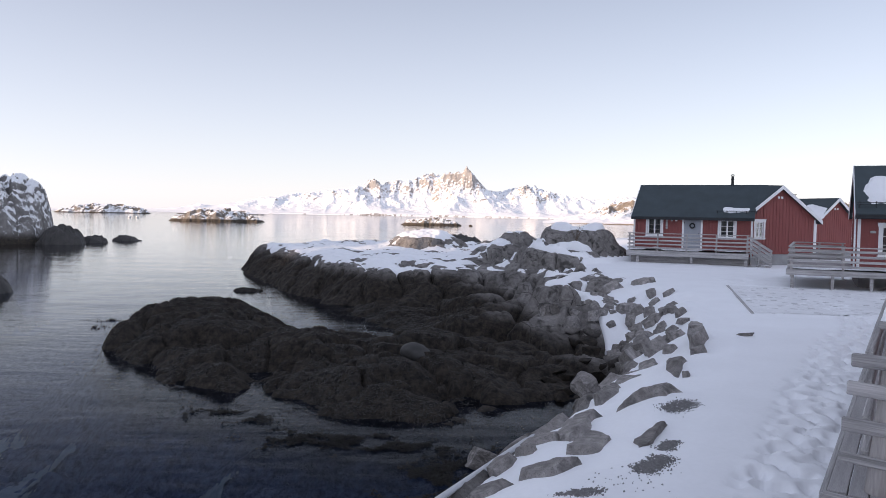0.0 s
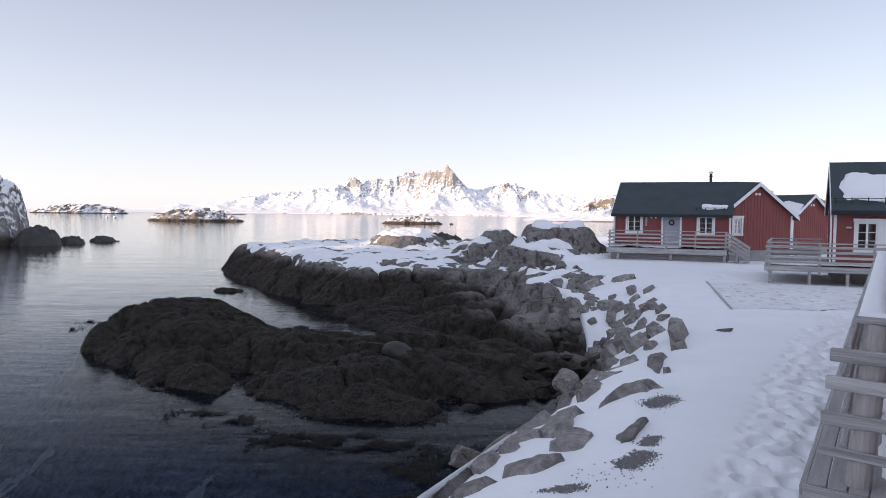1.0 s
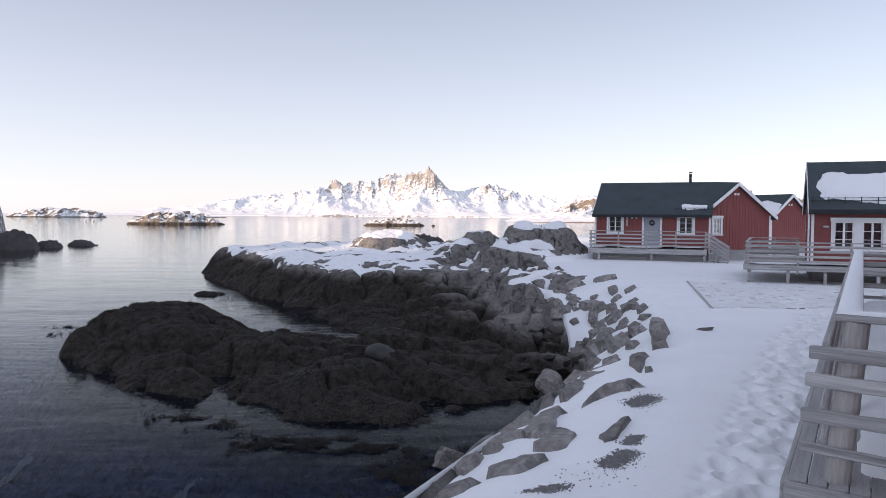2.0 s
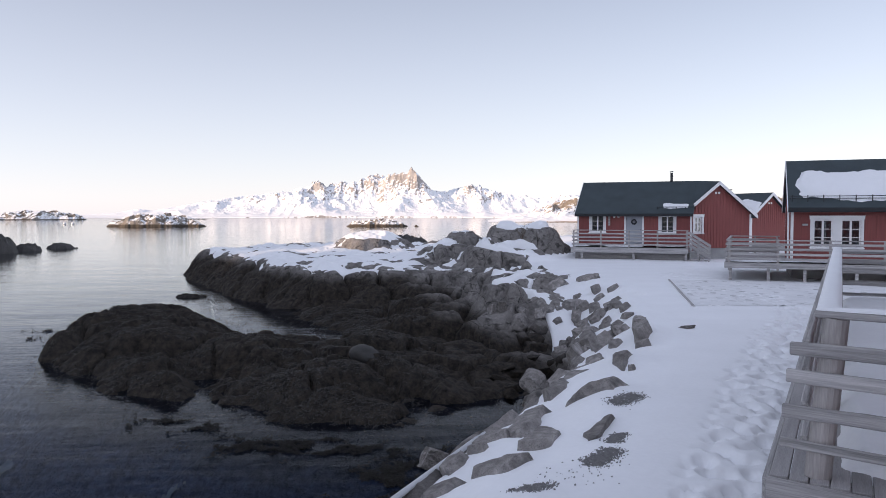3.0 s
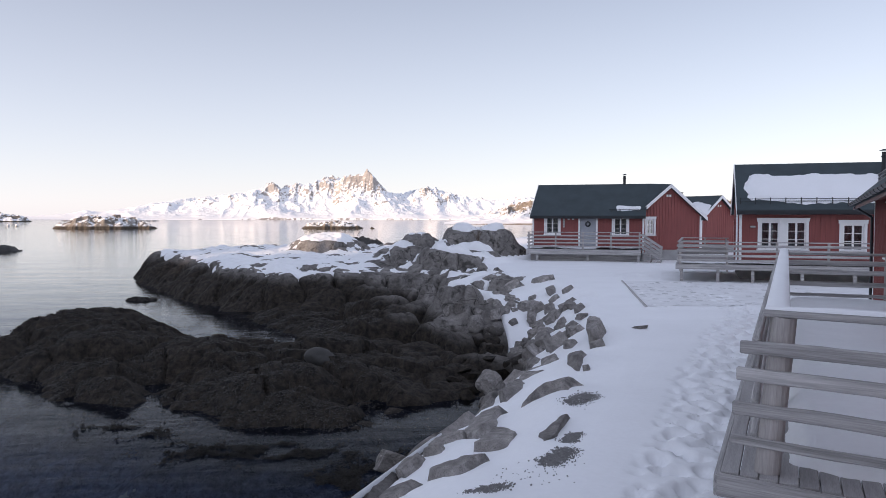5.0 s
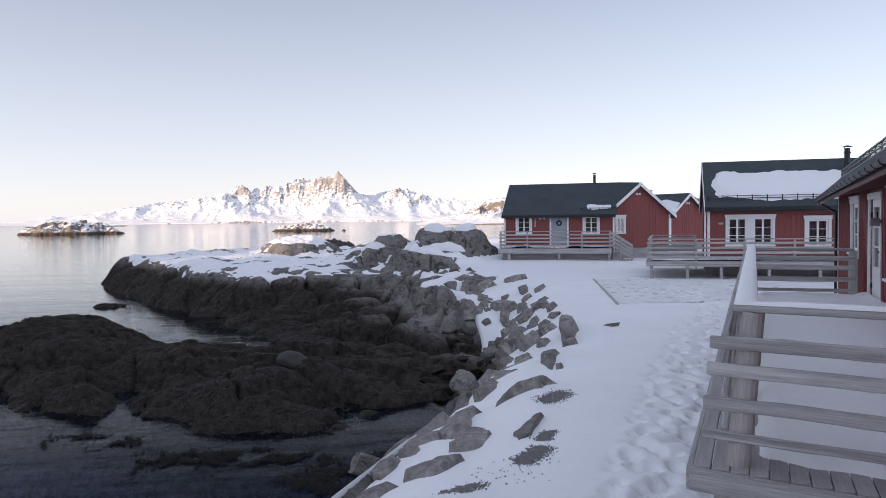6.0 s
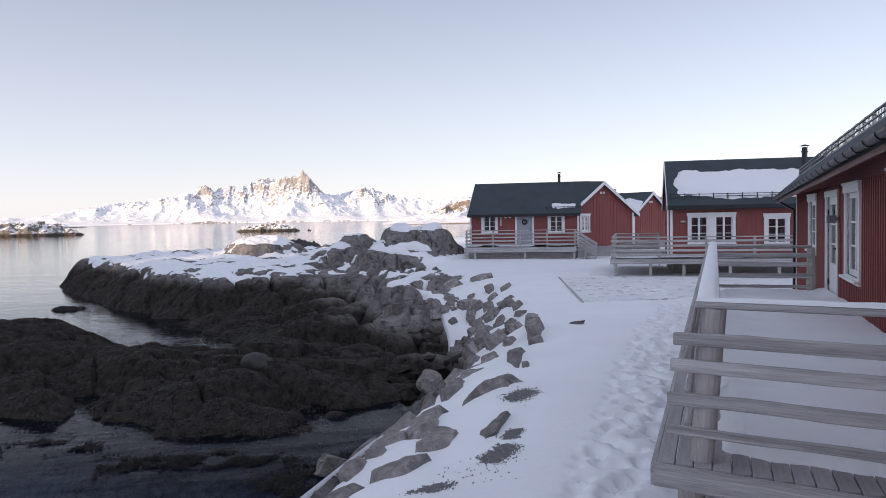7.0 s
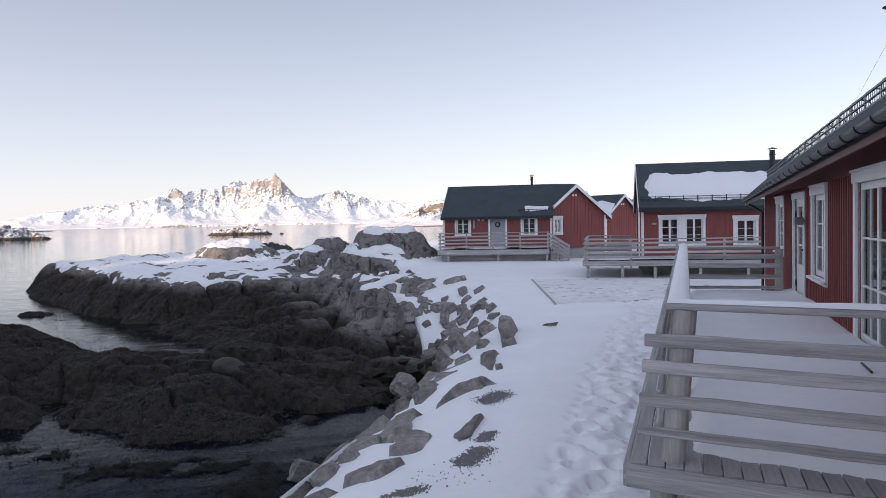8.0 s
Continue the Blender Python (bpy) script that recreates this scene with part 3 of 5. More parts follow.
trail_z = shore(TX, TY) + 0.03 * fbm(TX * 0.35, TY * 0.35, 3, 61) + 0.022 - zone * (0.115 * np.clip(prints, 0, 1.3) - 0.012 + 0.03 * fbm(TX * 5, TY * 5, 3, 155)) - 0.08 * np.clip((np.abs(td) - 1.0) / 0.4, 0, 1) ** 2
keep = (np.abs(td) < 1.4)[:-1, :-1]
trail = grid_object("snow_trail", tx, ty, trail_z, SNOW, keep=keep)
tagged(trail, "trodden footprint trail in the snow", "snow", kind="structure")

# sea and the bed below it
xb, yb = np.linspace(-4700, 4700, 60), np.linspace(-4700, 4700, 60)
seabed = grid_object("seabed", xb, yb, np.full((60, 60), -3.6) + 0.3 * np.random.rand(60, 60), SEABED)
tagged(seabed, "dark sea floor under the water", "sea floor", kind="structure")
bm = bmesh.new()
bmesh.ops.create_grid(bm, x_segments=1, y_segments=1, size=4800)
water = tagged(mesh_object("water", bm, SEA), "calm cold sea reflecting the pale sky", "sea", kind="structure")


# ---- far shores ----
def ridged(x, y, octaves=6, k=0):
    s, a, w = 0.0, 0.55, 1.0
    for o in range(octaves):
        n = (1 - 1.9 * np.abs(gradient_noise(x, y, k + o))) ** 2
        s, w, a = s + a * n * w, np.clip(n * 1.3, 0, 1), a * 0.5
        x, y = 2 * (0.8 * x - 0.6 * y) + 3.1, 2 * (0.6 * x + 0.8 * y) + 7.7
    return s


def range_of_hills(name, az0, az1, r0, r1, profile, step, rstep, mat, k, jag, label, rise=0.4, grain=0.27):
    """A mountain strip between two distances; profile gives the crest's elevation over the compass angle."""
    az, rr = np.radians(np.arange(az0, az1, step)), np.arange(r0, r1, rstep)
    A, Rr = np.meshgrid(az, rr)
    depth = r1 - r0
    x, y = Rr * np.sin(A), Rr * np.cos(A)
    across = A * (r0 + r1) / 2                  # spurs and gullies run down towards the sea
    bend = 0.10 * depth * gradient_noise(across / (0.3 * depth), Rr / (0.4 * depth), k + 80)
    n = 0.6 * ridged((across + bend) / (grain * depth), Rr / (2.4 * grain * depth), 6, k) + 0.4 * ridged(x / (0.6 * grain * depth), y / (0.6 * grain * depth), 6, k + 30)
    shift = 0.2 * (ridged(across / (0.8 * depth), Rr / (1.6 * depth), 3, k + 50) - 0.6)
    t = (Rr - r0) / depth + shift * np.clip((Rr - r0) / depth * 5, 0, 1)
    foot = np.clip(t / rise, 0, 1)
    hump = (0.35 * foot ** 0.6 + 0.65 * foot ** 2.0) * np.clip((1.15 - t) / (1.15 - rise), 0, 1) ** 0.8
    z = hump * (1 - jag + jag * 1.2 * n) + 0.012 * n
    height = (z / Rr).max(0)
    kern = np.exp(-(np.arange(-24, 25) / 4.5) ** 2)
    even = np.convolve(np.pad(height, 24, "edge"), kern / kern.sum(), "valid")
    line = np.interp(np.degrees(az), [p[0] for p in profile], [p[1] for p in profile])
    wide = np.exp(-(np.arange(-60, 61) / 22.0) ** 2)
    calm = np.convolve(np.pad(line, 60, "edge"), wide / wide.sum(), "valid")
    near_top = np.clip(z / Rr / height[None, :], 0, 1) ** 4         # the sharp peaks stand on calmer flanks
    z = z / even[None, :] * np.tan(np.radians(calm + (line - calm) * near_top)) - 4 * (Rr < r0 + rstep)
    ob = grid_object(name, np.arange(len(az)), np.arange(len(rr)), z, mat, smooth=False)
    ob.data.vertices.foreach_set("co", np.stack([x.ravel(), y.ravel(), z.ravel()], 1).ravel().astype(np.float32))
    ob.data.update()
    return tagged(ob, label, "mountains", kind="structure")


CREST = ((-42, 0.0), (-30, 0.05), (-24, 0.1), (-21, 0.2), (-19, 0.35), (-17.6, 0.62), (-16.7, 0.5), (-15, 0.8), (-13.8, 1.05), (-11.5, 1.42), (-10, 1.6), (-7.5, 1.9), (-6.2, 2.2), (-5.15, 2.75), (-4.5, 2.3), (-3.8, 2.6), (-2.2, 2.65), (-1.4, 3.2), (-0.5, 3.1), (0.8, 3.3), (1.4, 3.4), (1.75, 3.75), (2.3, 3.05), (3.3, 2.0), (4.3, 1.95), (5.2, 2.25), (6.7, 2.45), (7.5, 2.05), (9.5, 1.65), (11.2, 1.45), (13, 1.7), (16, 1.6), (20, 1.5), (42, 1.2))
range_of_hills("mountains", -42, 42, 3700, 4650, CREST, 0.06, 8, MOUNTAIN, 200, 0.42, "snowy rocky mountains in low warm sun")
NEAR_CREST = ((7.4, 0.0), (9.0, 0.4), (11, 0.9), (13, 1.6), (16, 1.8), (20, 1.9), (30, 1.7), (45, 1.4))
range_of_hills("hills", 7.4, 45, 720, 940, NEAR_CREST, 0.07, 2.5, MOUNTAIN_NEAR, 260, 0.62, "low rocky hills with patchy snow in warm sun", 0.5, 0.22)


def rock_island(name, x, y, rx, ry, angle, top, cells_across, snowline, label, k, jag=0.4, mat=None, cliff=3, ledge=0.0):
    """A rocky islet with snow on its upper ledges."""
    u = np.linspace(-1.25, 1.25, cells_across)
    v = np.linspace(-1.25, 1.25, max(12, int(cells_across * ry / rx)))
    U, V = np.meshgrid(u, v)
    X, Y = U * rx, V * ry
    f = 2.2 / max(ry, 1.0)
    r = (np.hypot(U, V) if not ledge else (U ** 4 + V ** 4) ** 0.25) + 0.35 * fbm(X * f * 0.6, Y * f * 0.6, 3, k)
    c1, c2, cv = cells(X * f * 2.0, Y * f * 2.0, k + 9)
    z = top * (np.clip(1 - r ** cliff, -1, 1)) * (1 - jag + jag * 1.5 * cv) + 0.25 * top * fbm(X * f * 2, Y * f * 2, 4, k + 5) - 0.1
    if ledge:                                  # broken into steep steps
        z = z - 0.5 * np.exp(-((c2 - c1) / 0.07) ** 2) * (r < 0.95)
        q_ = (z + 6.0 * fbm(X * 0.11, Y * 0.11, 4, k + 20)) / ledge
        f_ = np.clip((q_ - np.floor(q_) - 0.6) / 0.3, 0, 1)
        z = z + ((np.floor(q_) + f_) * ledge - q_ * ledge) * 0.3
    ob = grid_object(name, u * rx, v * ry, z, mat or ISLAND, smooth=False)
    ob.matrix_world = pose(x, y, 0, 0, 0, angle)
    return tagged(ob, label, "islet", "rocky islets")


rock_island("islet", -117.0, 392.0, 25.0, 11.0, 3, 6.0, 150, 2.0, "low rocky islet with snow on its ledges, sunlit", 300, 0.28)
rock_island("islet", -6.0, 392.0, 17.0, 7.0, 0, 3.6, 110, 2.0, "small rocky islet with a snow cap", 310, 0.2)
rock_island("islet", -520.0, 1180.0, 68.0, 30.0, 20, 12.0, 120, 2.0, "far rocky islet with patchy snow", 320)
rock_island("islet", -440.0, 1500.0, 90.0, 30.0, 10, 7.0, 110, 2.0, "far low skerry with snow", 330)
rock_island("rock_outcrop", -67.6, 111.6, 10.0, 9.0, 10, 9.4, 230, 3.0, "steep dark rock outcrop with snow on top", 340, 0.2, OUTCROP, 6, 1.3)
rock_island("skerry", -54.0, 109.0, 3.3, 2.6, 10, 2.5, 80, 9.0, "low dark wet skerry under the cliff", 350, 0.1, SKERRY, 4)
rock_island("skerry", -52.4, 115.7, 2.2, 1.5, 0, 1.15, 60, 9.0, "small low dark wet skerry", 360, 0.1, SKERRY)
rock_island("skerry", -51.0, 124.0, 2.2, 1.4, 0, 0.95, 50, 9.0, "small low dark wet skerry", 365, 0.1, SKERRY)
rock_island("skerry", -3.4, 128.0, 4.4, 2.2, 0, 2.5, 70, 9.0, "dark bare skerry behind the snowy headland", 390, 0.15, SKERRY)
rock_island("skerry", 2.6, 128.0, 4.2, 2.0, 0, 1.9, 70, 9.0, "low dark skerry behind the snowy headland", 395, 0.15, SKERRY)
for bx_, by_ in ((-206.0, 505.0), (-199.0, 500.0), (-172.0, 492.0)):
    bm = bmesh.new()
    bmesh.ops.create_uvsphere(bm, u_segments=12, v_segments=8, radius=0.9)
    for v in bm.verts:
        v.co.z = v.co.z * 1.15 + 0.45 if v.co.z > 0 else v.co.z * 0.8 + 0.45
    buoy = mesh_object("buoy", bm, WHITE, smooth=True)
    buoy.matrix_world = pose(bx_, by_, 0)
    tagged(buoy, "white mooring buoy floating on the calm sea", "buoy", "mooring buoys")
rock_island("skerry", -28.2, 44.0, 3.0, 3.6, 0, 2.0, 80, 9.0, "dark boulder standing in the sea", 370, 0.12, SKERRY)
rock_island("skerry", -12.2, 48.6, 1.1, 0.7, 0, 0.32, 40, 9.0, "weedy rock tip just over the water", 380, 0.3, WEED)

# the hill behind, in whose shade the near shore lies
sx, sy = math.sin(radians(SUN_AZ)), math.cos(radians(SUN_AZ))
across = np.arange(-420, 500.1, 3)
back = np.arange(400, 900.1, 20)
PA, BK = np.meshgrid(across, back)
gap = 1.5 * sy + 64.0 * sx            # a notch lets the sun reach the headland's crest
top_of_hill = 142 + 12 * fbm(PA / 60, PA * 0 + 0.5, 4, 500) * (1 - np.exp(-((PA - gap) / 45) ** 2)) - 17.5 * np.exp(-((PA - gap) / 5.0) ** 2) - 70 * np.clip((-PA - 150) / 80, 0, 1)
hz = top_of_hill * np.clip((BK - 400) / 110, 0, 1) ** 0.8
hill = grid_object("hill", across, back, hz, MOUNTAIN_NEAR, smooth=False)
hill.data.vertices.foreach_set("co", np.stack([(PA * -sy + BK * sx).ravel(), (PA * sx + BK * sy).ravel(), hz.ravel()], 1).ravel().astype(np.float32))
hill.data.update()
tagged(hill, "steep snowy hill behind the shore", "hill", kind="structure")
# ---- timber helpers ----
SWAP = Matrix(((0, 1, 0, 0), (1, 0, 0, 0), (0, 0, 1, 0), (0, 0, 0, 1)))


def swapped(bm):
    bmesh.ops.transform(bm, matrix=SWAP, verts=bm.verts)
    bmesh.ops.recalc_face_normals(bm, faces=bm.faces)
    return bm


def wall_with_openings(length, height, thick, holes):
    """A wall in the x, z plane from y = 0 to y = thick, with rectangular openings (x0, x1, z0, z1) through it."""
    xs_ = sorted({0.0, length, *[h[0] for h in holes], *[h[1] for h in holes]})
    zs_ = sorted({0.0, height, *[h[2] for h in holes], *[h[3] for h in holes]})
    bm = bmesh.new()
    for a, b in zip(xs_, xs_[1:]):
        for c, d in zip(zs_, zs_[1:]):
            if not any(h[0] - 1e-4 <= a and b <= h[1] + 1e-4 and h[2] - 1e-4 <= c and d <= h[3] + 1e-4 for h in holes):
                add_box(bm, a, b, 0, thick, c, d)
    bmesh.ops.remove_doubles(bm, verts=bm.verts, dist=0.001)
    inner = [f for f in bm.faces if sum(1 for g in bm.faces if g is not f and set(g.verts) == set(f.verts))]
    if inner:
        bmesh.ops.delete(bm, geom=inner, context="FACES_ONLY")
    bmesh.ops.recalc_face_normals(bm, faces=bm.faces)
    return bm


def joined_boxes(boxes, m=None):
    bm = bmesh.new()
    for b in boxes:
        add_box(bm, *b)
    if m is not None:
        bmesh.ops.transform(bm, matrix=m, verts=bm.verts)
        bmesh.ops.recalc_face_normals(bm, faces=bm.faces)
    return bm


def window(parent, at, w, h, cols, rows, trim=0.11, sashes=1, curtain=False, sill=True):
    """A white casement in the opening at (x, z) of a wall face; at maps the wall's x, y (outward negative), z."""
    t = trim
    head = t * 1.15
    win = part("window", joined_boxes([(-t, 0, -0.035, 0.02, 0, h), (w, w + t, -0.035, 0.02, 0, h), (-t - 0.03, w + t + 0.03, -0.05, 0.02, h, h + head), (-t - 0.05, w + t + 0.05, -0.07, 0.02, h + head, h + head + 0.03), (-t, w + t, -0.035, 0.02, -0.10, 0)]), WHITE, parent, "white-painted window with small panes")
    win.matrix_local = at
    if sill:
        part("sill", box(-t - 0.04, w + t + 0.04, -0.10, -0.036, -0.06, -0.02, 0.006), WHITE, win)
    gap = 0.30 if sashes == 2 else 0.0        # twin casements stand either side of a broad white post
    sw = (w - gap) / sashes
    if gap:
        part("mullion", box(sw, sw + gap, -0.03, 0.07, 0, h), WHITE, win)
    for s in range(sashes):
        f = 0.085 if not gap else 0.06
        x0, x1 = s * (sw + gap), s * (sw + gap) + sw
        bars = [(x0, x0 + f, 0.03, 0.075, 0, h), (x1 - f, x1, 0.03, 0.075, 0, h), (x0 + f, x1 - f, 0.03, 0.075, 0, f), (x0 + f, x1 - f, 0.03, 0.075, h - f, h)]
        iw, ih = sw - 2 * f, h - 2 * f
        bars += [(x0 + f + iw * c / cols - (0.042 if c * 2 == cols else 0.016), x0 + f + iw * c / cols + (0.042 if c * 2 == cols else 0.016), 0.034, 0.07, f, h - f) for c in range(1, cols)]
        bars += [(x0 + f, x1 - f, 0.038, 0.066, f + ih * r / rows - 0.012, f + ih * r / rows + 0.012) for r in range(1, rows)]
        part("sash", joined_boxes(bars), WHITE, win)
        for c in range(cols):
            for r in range(rows):
                p = part("pane", box(x0 + f + iw * c / cols, x0 + f + iw * (c + 1) / cols, 0.05, 0.054, f + ih * r / rows, f + ih * (r + 1) / rows), GLASS, win)
                p.visible_shadow = False
    k = 30
    bm = bmesh.new()
    lo = [bm.verts.new((w * i / k, 0.105 + 0.018 * math.sin(i * 1.9), 0.05)) for i in range(k + 1)]
    hi = [bm.verts.new((w * i / k, 0.105 + 0.018 * math.sin(i * 1.9), h)) for i in range(k + 1)]
    for i in range(k):
        bm.faces.new((lo[i], lo[i + 1], hi[i + 1], hi[i]))
    # the added grey cloth stands in for the dim room and grey-blue reflections
    part("curtain", bm, CURTAIN if curtain else PANE_BACKING, win, "pale hanging curtain" if curtain else "grey cloth backing the panes", smooth=True)
    return win


def door(parent, at, w, h, mat, wreath=False, glazed=False, trim=0.11):
    d = part("door", joined_boxes([(0.0, w, 0.03, 0.09, 0, h)] if not glazed else [(0, w, 0.03, 0.09, 0, h * 0.34), (0, 0.12, 0.03, 0.09, h * 0.34, h), (w - 0.12, w, 0.03, 0.09, h * 0.34, h), (0.12, w - 0.12, 0.03, 0.09, h - 0.14, h)]), mat, parent, "painted panel door, closed")
    d.matrix_local = at
    part("door_frame", joined_boxes([(-trim, 0, -0.035, 0.02, 0, h), (w, w + trim, -0.035, 0.02, 0, h), (-trim - 0.02, w + trim + 0.02, -0.045, 0.02, h, h + trim)]), WHITE, d, "white-painted door frame")
    part("handle", joined_boxes([(w - 0.13, w - 0.09, -0.02, 0.028, h * 0.48, h * 0.53), (w - 0.22, w - 0.09, -0.045, -0.022, h * 0.50, h * 0.515)]), DARK, d, "dark metal handle")
    for z in (0.12, 0.82):
        part("hinge", box(0.005, 0.03, 0.0, 0.028, h * z, h * z + 0.1), DARK, d)
    if glazed:
        iw, ih = w - 0.24, h * 0.66 - 0.14
        part("muntin", joined_boxes([(0.12, w - 0.12, 0.045, 0.075, h * 0.34 + ih * r / 3 - 0.012, h * 0.34 + ih * r / 3 + 0.012) for r in (1, 2)] + [(w / 2 - 0.012, w / 2 + 0.012, 0.04, 0.08, h * 0.34, h - 0.14)]), mat, d)
        part("pane", box(0.12, w - 0.12, 0.058, 0.062, h * 0.34, h - 0.14), GLASS, d).visible_shadow = False
    else:
        for a, b in ((0.10, 0.44), (0.52, 0.94)):
            part("panel", joined_boxes([(0.12, w / 2 - 0.05, 0.018, 0.028, h * a, h * b), (w / 2 + 0.05, w - 0.12, 0.018, 0.028, h * a, h * b)]), mat, d)
    if wreath:
        bm = bmesh.new()
        for i in range(20):
            a = 2 * math.pi * i / 20
            r = bmesh.ops.create_icosphere(bm, subdivisions=1, radius=0.045 + 0.012 * random.random())
            bmesh.ops.translate(bm, verts=r["verts"], vec=(w / 2 + 0.135 * math.cos(a), -0.03, h * 0.76 + 0.135 * math.sin(a)))
        part("wreath", bm, DARK, d, "dark round wreath")
    return d


def roof_slab(length, depth, z_eave, z_ridge, over, side, verge, t=0.16):
    k = (z_ridge - z_eave) / (depth / 2)
    pts = [(-over, z_eave - k * over), (depth / 2, z_ridge), (depth / 2, z_ridge + t), (-over, z_eave - k * over + t)]
    if side:
        pts = [(depth - a, b) for a, b in pts]
    return swapped(prism(pts, -verge, length + verge))


def roof_snow(parent, length, depth, z_eave, z_ridge, over, x0, x1, s0, s1, thick, k, t=0.16, ragged=0.25, side=0, label="white snow patch on the roof"):
    """Snow on a roof slope between x0..x1 and the shares s0..s1 of the way up; its rim dips under the roofing."""
    us, vs = np.arange(x0 - 0.3, x1 + 0.3, 0.06), np.arange(-0.12, 1.12, 0.025)
    U, V = np.meshgrid(us, vs)
    run = depth / 2 + over
    n = ragged * fbm(U * 1.1, V * 4, 4, k)
    d = np.minimum(np.minimum(U - x0, x1 - U) + n * 2, (np.minimum(V - s0, s1 - V) * run * 1.2) + n * 2)
    th = thick * np.clip(d / 0.22, -0.9, 1) ** 1.0 + 0.02 * fbm(U * 2, V * 6, 3, k + 3) * (d > 0)
    slope = (z_ridge - z_eave) / (depth / 2)
    y = -over + V * run
    z = z_eave + slope * y + t + th
    y2 = depth - y if side else y
    ob = grid_object("snow_patch", us, vs, z, SNOW, keep=(np.maximum.reduce([th[:-1, :-1], th[1:, :-1], th[:-1, 1:], th[1:, 1:]]) > -0.35 * thick))
    ob.data.vertices.foreach_set("co", np.stack([U.ravel(), y2.ravel(), z.ravel()], 1).ravel().astype(np.float32))
    ob.data.update()
    ob.parent = parent
    tagged(ob, label)
    return ob


def cabin(name, x, y, angle, length, depth, z0, z_eave, z_ridge, label, front=(), left_gable=(), over=0.35, verge=0.3, right_trim=True, pitch_of_battens=0.2, battens_joined=True, foundation=0.0, roofed=True):
    """A red cabin; x, y is its front left corner, the front along local x, the ridge along x.
    front and left_gable: openings (kind, x, z, w, h, cols, rows, sashes)."""
    e = new(name)
    e.matrix_world = pose(x, y, 0, 0, 0, angle)
    T = 0.14
    zb = z0 + foundation
    h = z_eave - zb
    holes = [(o[1], o[1] + o[3], o[2] - zb, o[2] - zb + o[4]) for o in front]
    bm = wall_with_openings(length, h, T, holes)
    part("wall", bm, RED, e).matrix_local = pose(0, 0, zb)
    part("wall", box(0, length, depth - T, depth, zb, z_eave), RED, e)
    for gx, side in ((0.0, "l"), (length - T, "r")):
        gh = [(depth - o[1] - o[3], depth - o[1], o[2] - zb, o[2] - zb + o[4]) for o in left_gable] if side == "l" else []
        gh = [(a - T, b - T, c, d) for a, b, c, d in gh]
        bm = wall_with_openings(depth - 2 * T, h, T, gh)
        bmesh.ops.transform(bm, matrix=pose(gx, depth - T, zb, 0, 0, -90), verts=bm.verts)
        part("wall", bm, RED, e)
        part("gable", swapped(prism([(0, z_eave), (depth, z_eave), (depth / 2, z_ridge)], gx, gx + T)), RED, e)
    if foundation:
        part("foundation", joined_boxes([(0.06, length - 0.06, 0.06, depth - 0.06, z0 - 0.4, zb)]), CONCRETE, e, "grey concrete foundation")
    part("inner_floor", box(T, length - T, T, depth - T, zb + 0.02, zb + 0.08), DARK, e)
    for s in (0, 1) if roofed else ():
        part("roof", roof_slab(length, depth, z_eave, z_ridge, over, s, verge), ROOF, e, "dark green-grey felt roof")
    k = (z_ridge - z_eave) / (depth / 2)
    for gx in (-verge - 0.03, length + verge)[:(2 if right_trim else 1) if roofed else 0]:
        for s in (0, 1):
            pts = [(-over, z_eave - k * over - 0.06), (depth / 2, z_ridge - 0.06), (depth / 2, z_ridge + 0.175), (-over, z_eave - k * over + 0.175)]
            if s:
                pts = [(depth - a, b) for a, b in pts]
            part("bargeboard", swapped(prism(pts, gx, gx + 0.03)), WHITE, e, "white bargeboard")
    for s in (0, 1) if roofed else ():
        yy = -over - 0.02 if s == 0 else depth + over
        part("fascia", box(-verge, length + verge, yy, yy + 0.02, z_eave - k * over - 0.04, z_eave - k * over + 0.12), DARK, e)
    for cx, cy in ((-0.02, -0.02), (length - 0.09, -0.02), (-0.02, depth - 0.09), (length - 0.09, depth - 0.09)):
        part("corner_board", box(cx, cx + 0.11, cy, cy + 0.11, zb, z_eave - 0.02), WHITE, e)
    # battens on the front and on both gable ends
    bat = []
    n = int(length / pitch_of_battens)
    for i in range(1, n):
        bx = length * i / n
        spans = [(zb, z_eave - 0.05)]
        for o in front:
            if o[1] - 0.13 < bx < o[1] + o[3] + 0.13:
                spans = [q for a, b in spans for q in ((a, min(b, o[2] - 0.12)), (max(a, o[2] + o[4] + 0.16), b)) if q[1] - q[0] > 0.03]
        bat += [(bx - 0.022, bx + 0.022, -0.022, 0.0, a, b) for a, b in spans]
    if battens_joined:
        tagged(part("cladding", joined_boxes(bat), RED, e), kind="stuff")
    else:
        for b in bat:
            part("batten", box(*b), RED, e)
    gb = []
    n = int(depth / pitch_of_battens)
    for i in range(1, n):
        by = depth * i / n
        top = z_eave + (z_ridge - z_eave) * (1 - abs(by - depth / 2) / (depth / 2)) - 0.1
        spans = [(zb, top)]
        for o in left_gable:
            if o[1] - 0.13 < by < o[1] + o[3] + 0.13:
                spans = [q for a, b in spans for q in ((a, min(b, o[2] - 0.12)), (max(a, o[2] + o[4] + 0.16), b)) if q[1] - q[0] > 0.03]
        gb += [(-0.022, 0.0, by - 0.022, by + 0.022, a, b) for a, b in spans]
        gb += [(length, length + 0.022, by - 0.022, by + 0.022, zb, top)]
    tagged(part("cladding", joined_boxes(gb), RED, e), kind="stuff")
    for o in front:
        at = pose(o[1], 0, o[2])
        if o[0] == "door":
            door(e, at, o[3], o[4], o[8], *o[9:])
        else:
            window(e, at, o[3], o[4], o[5], o[6], sashes=o[7], curtain=len(o) > 8)
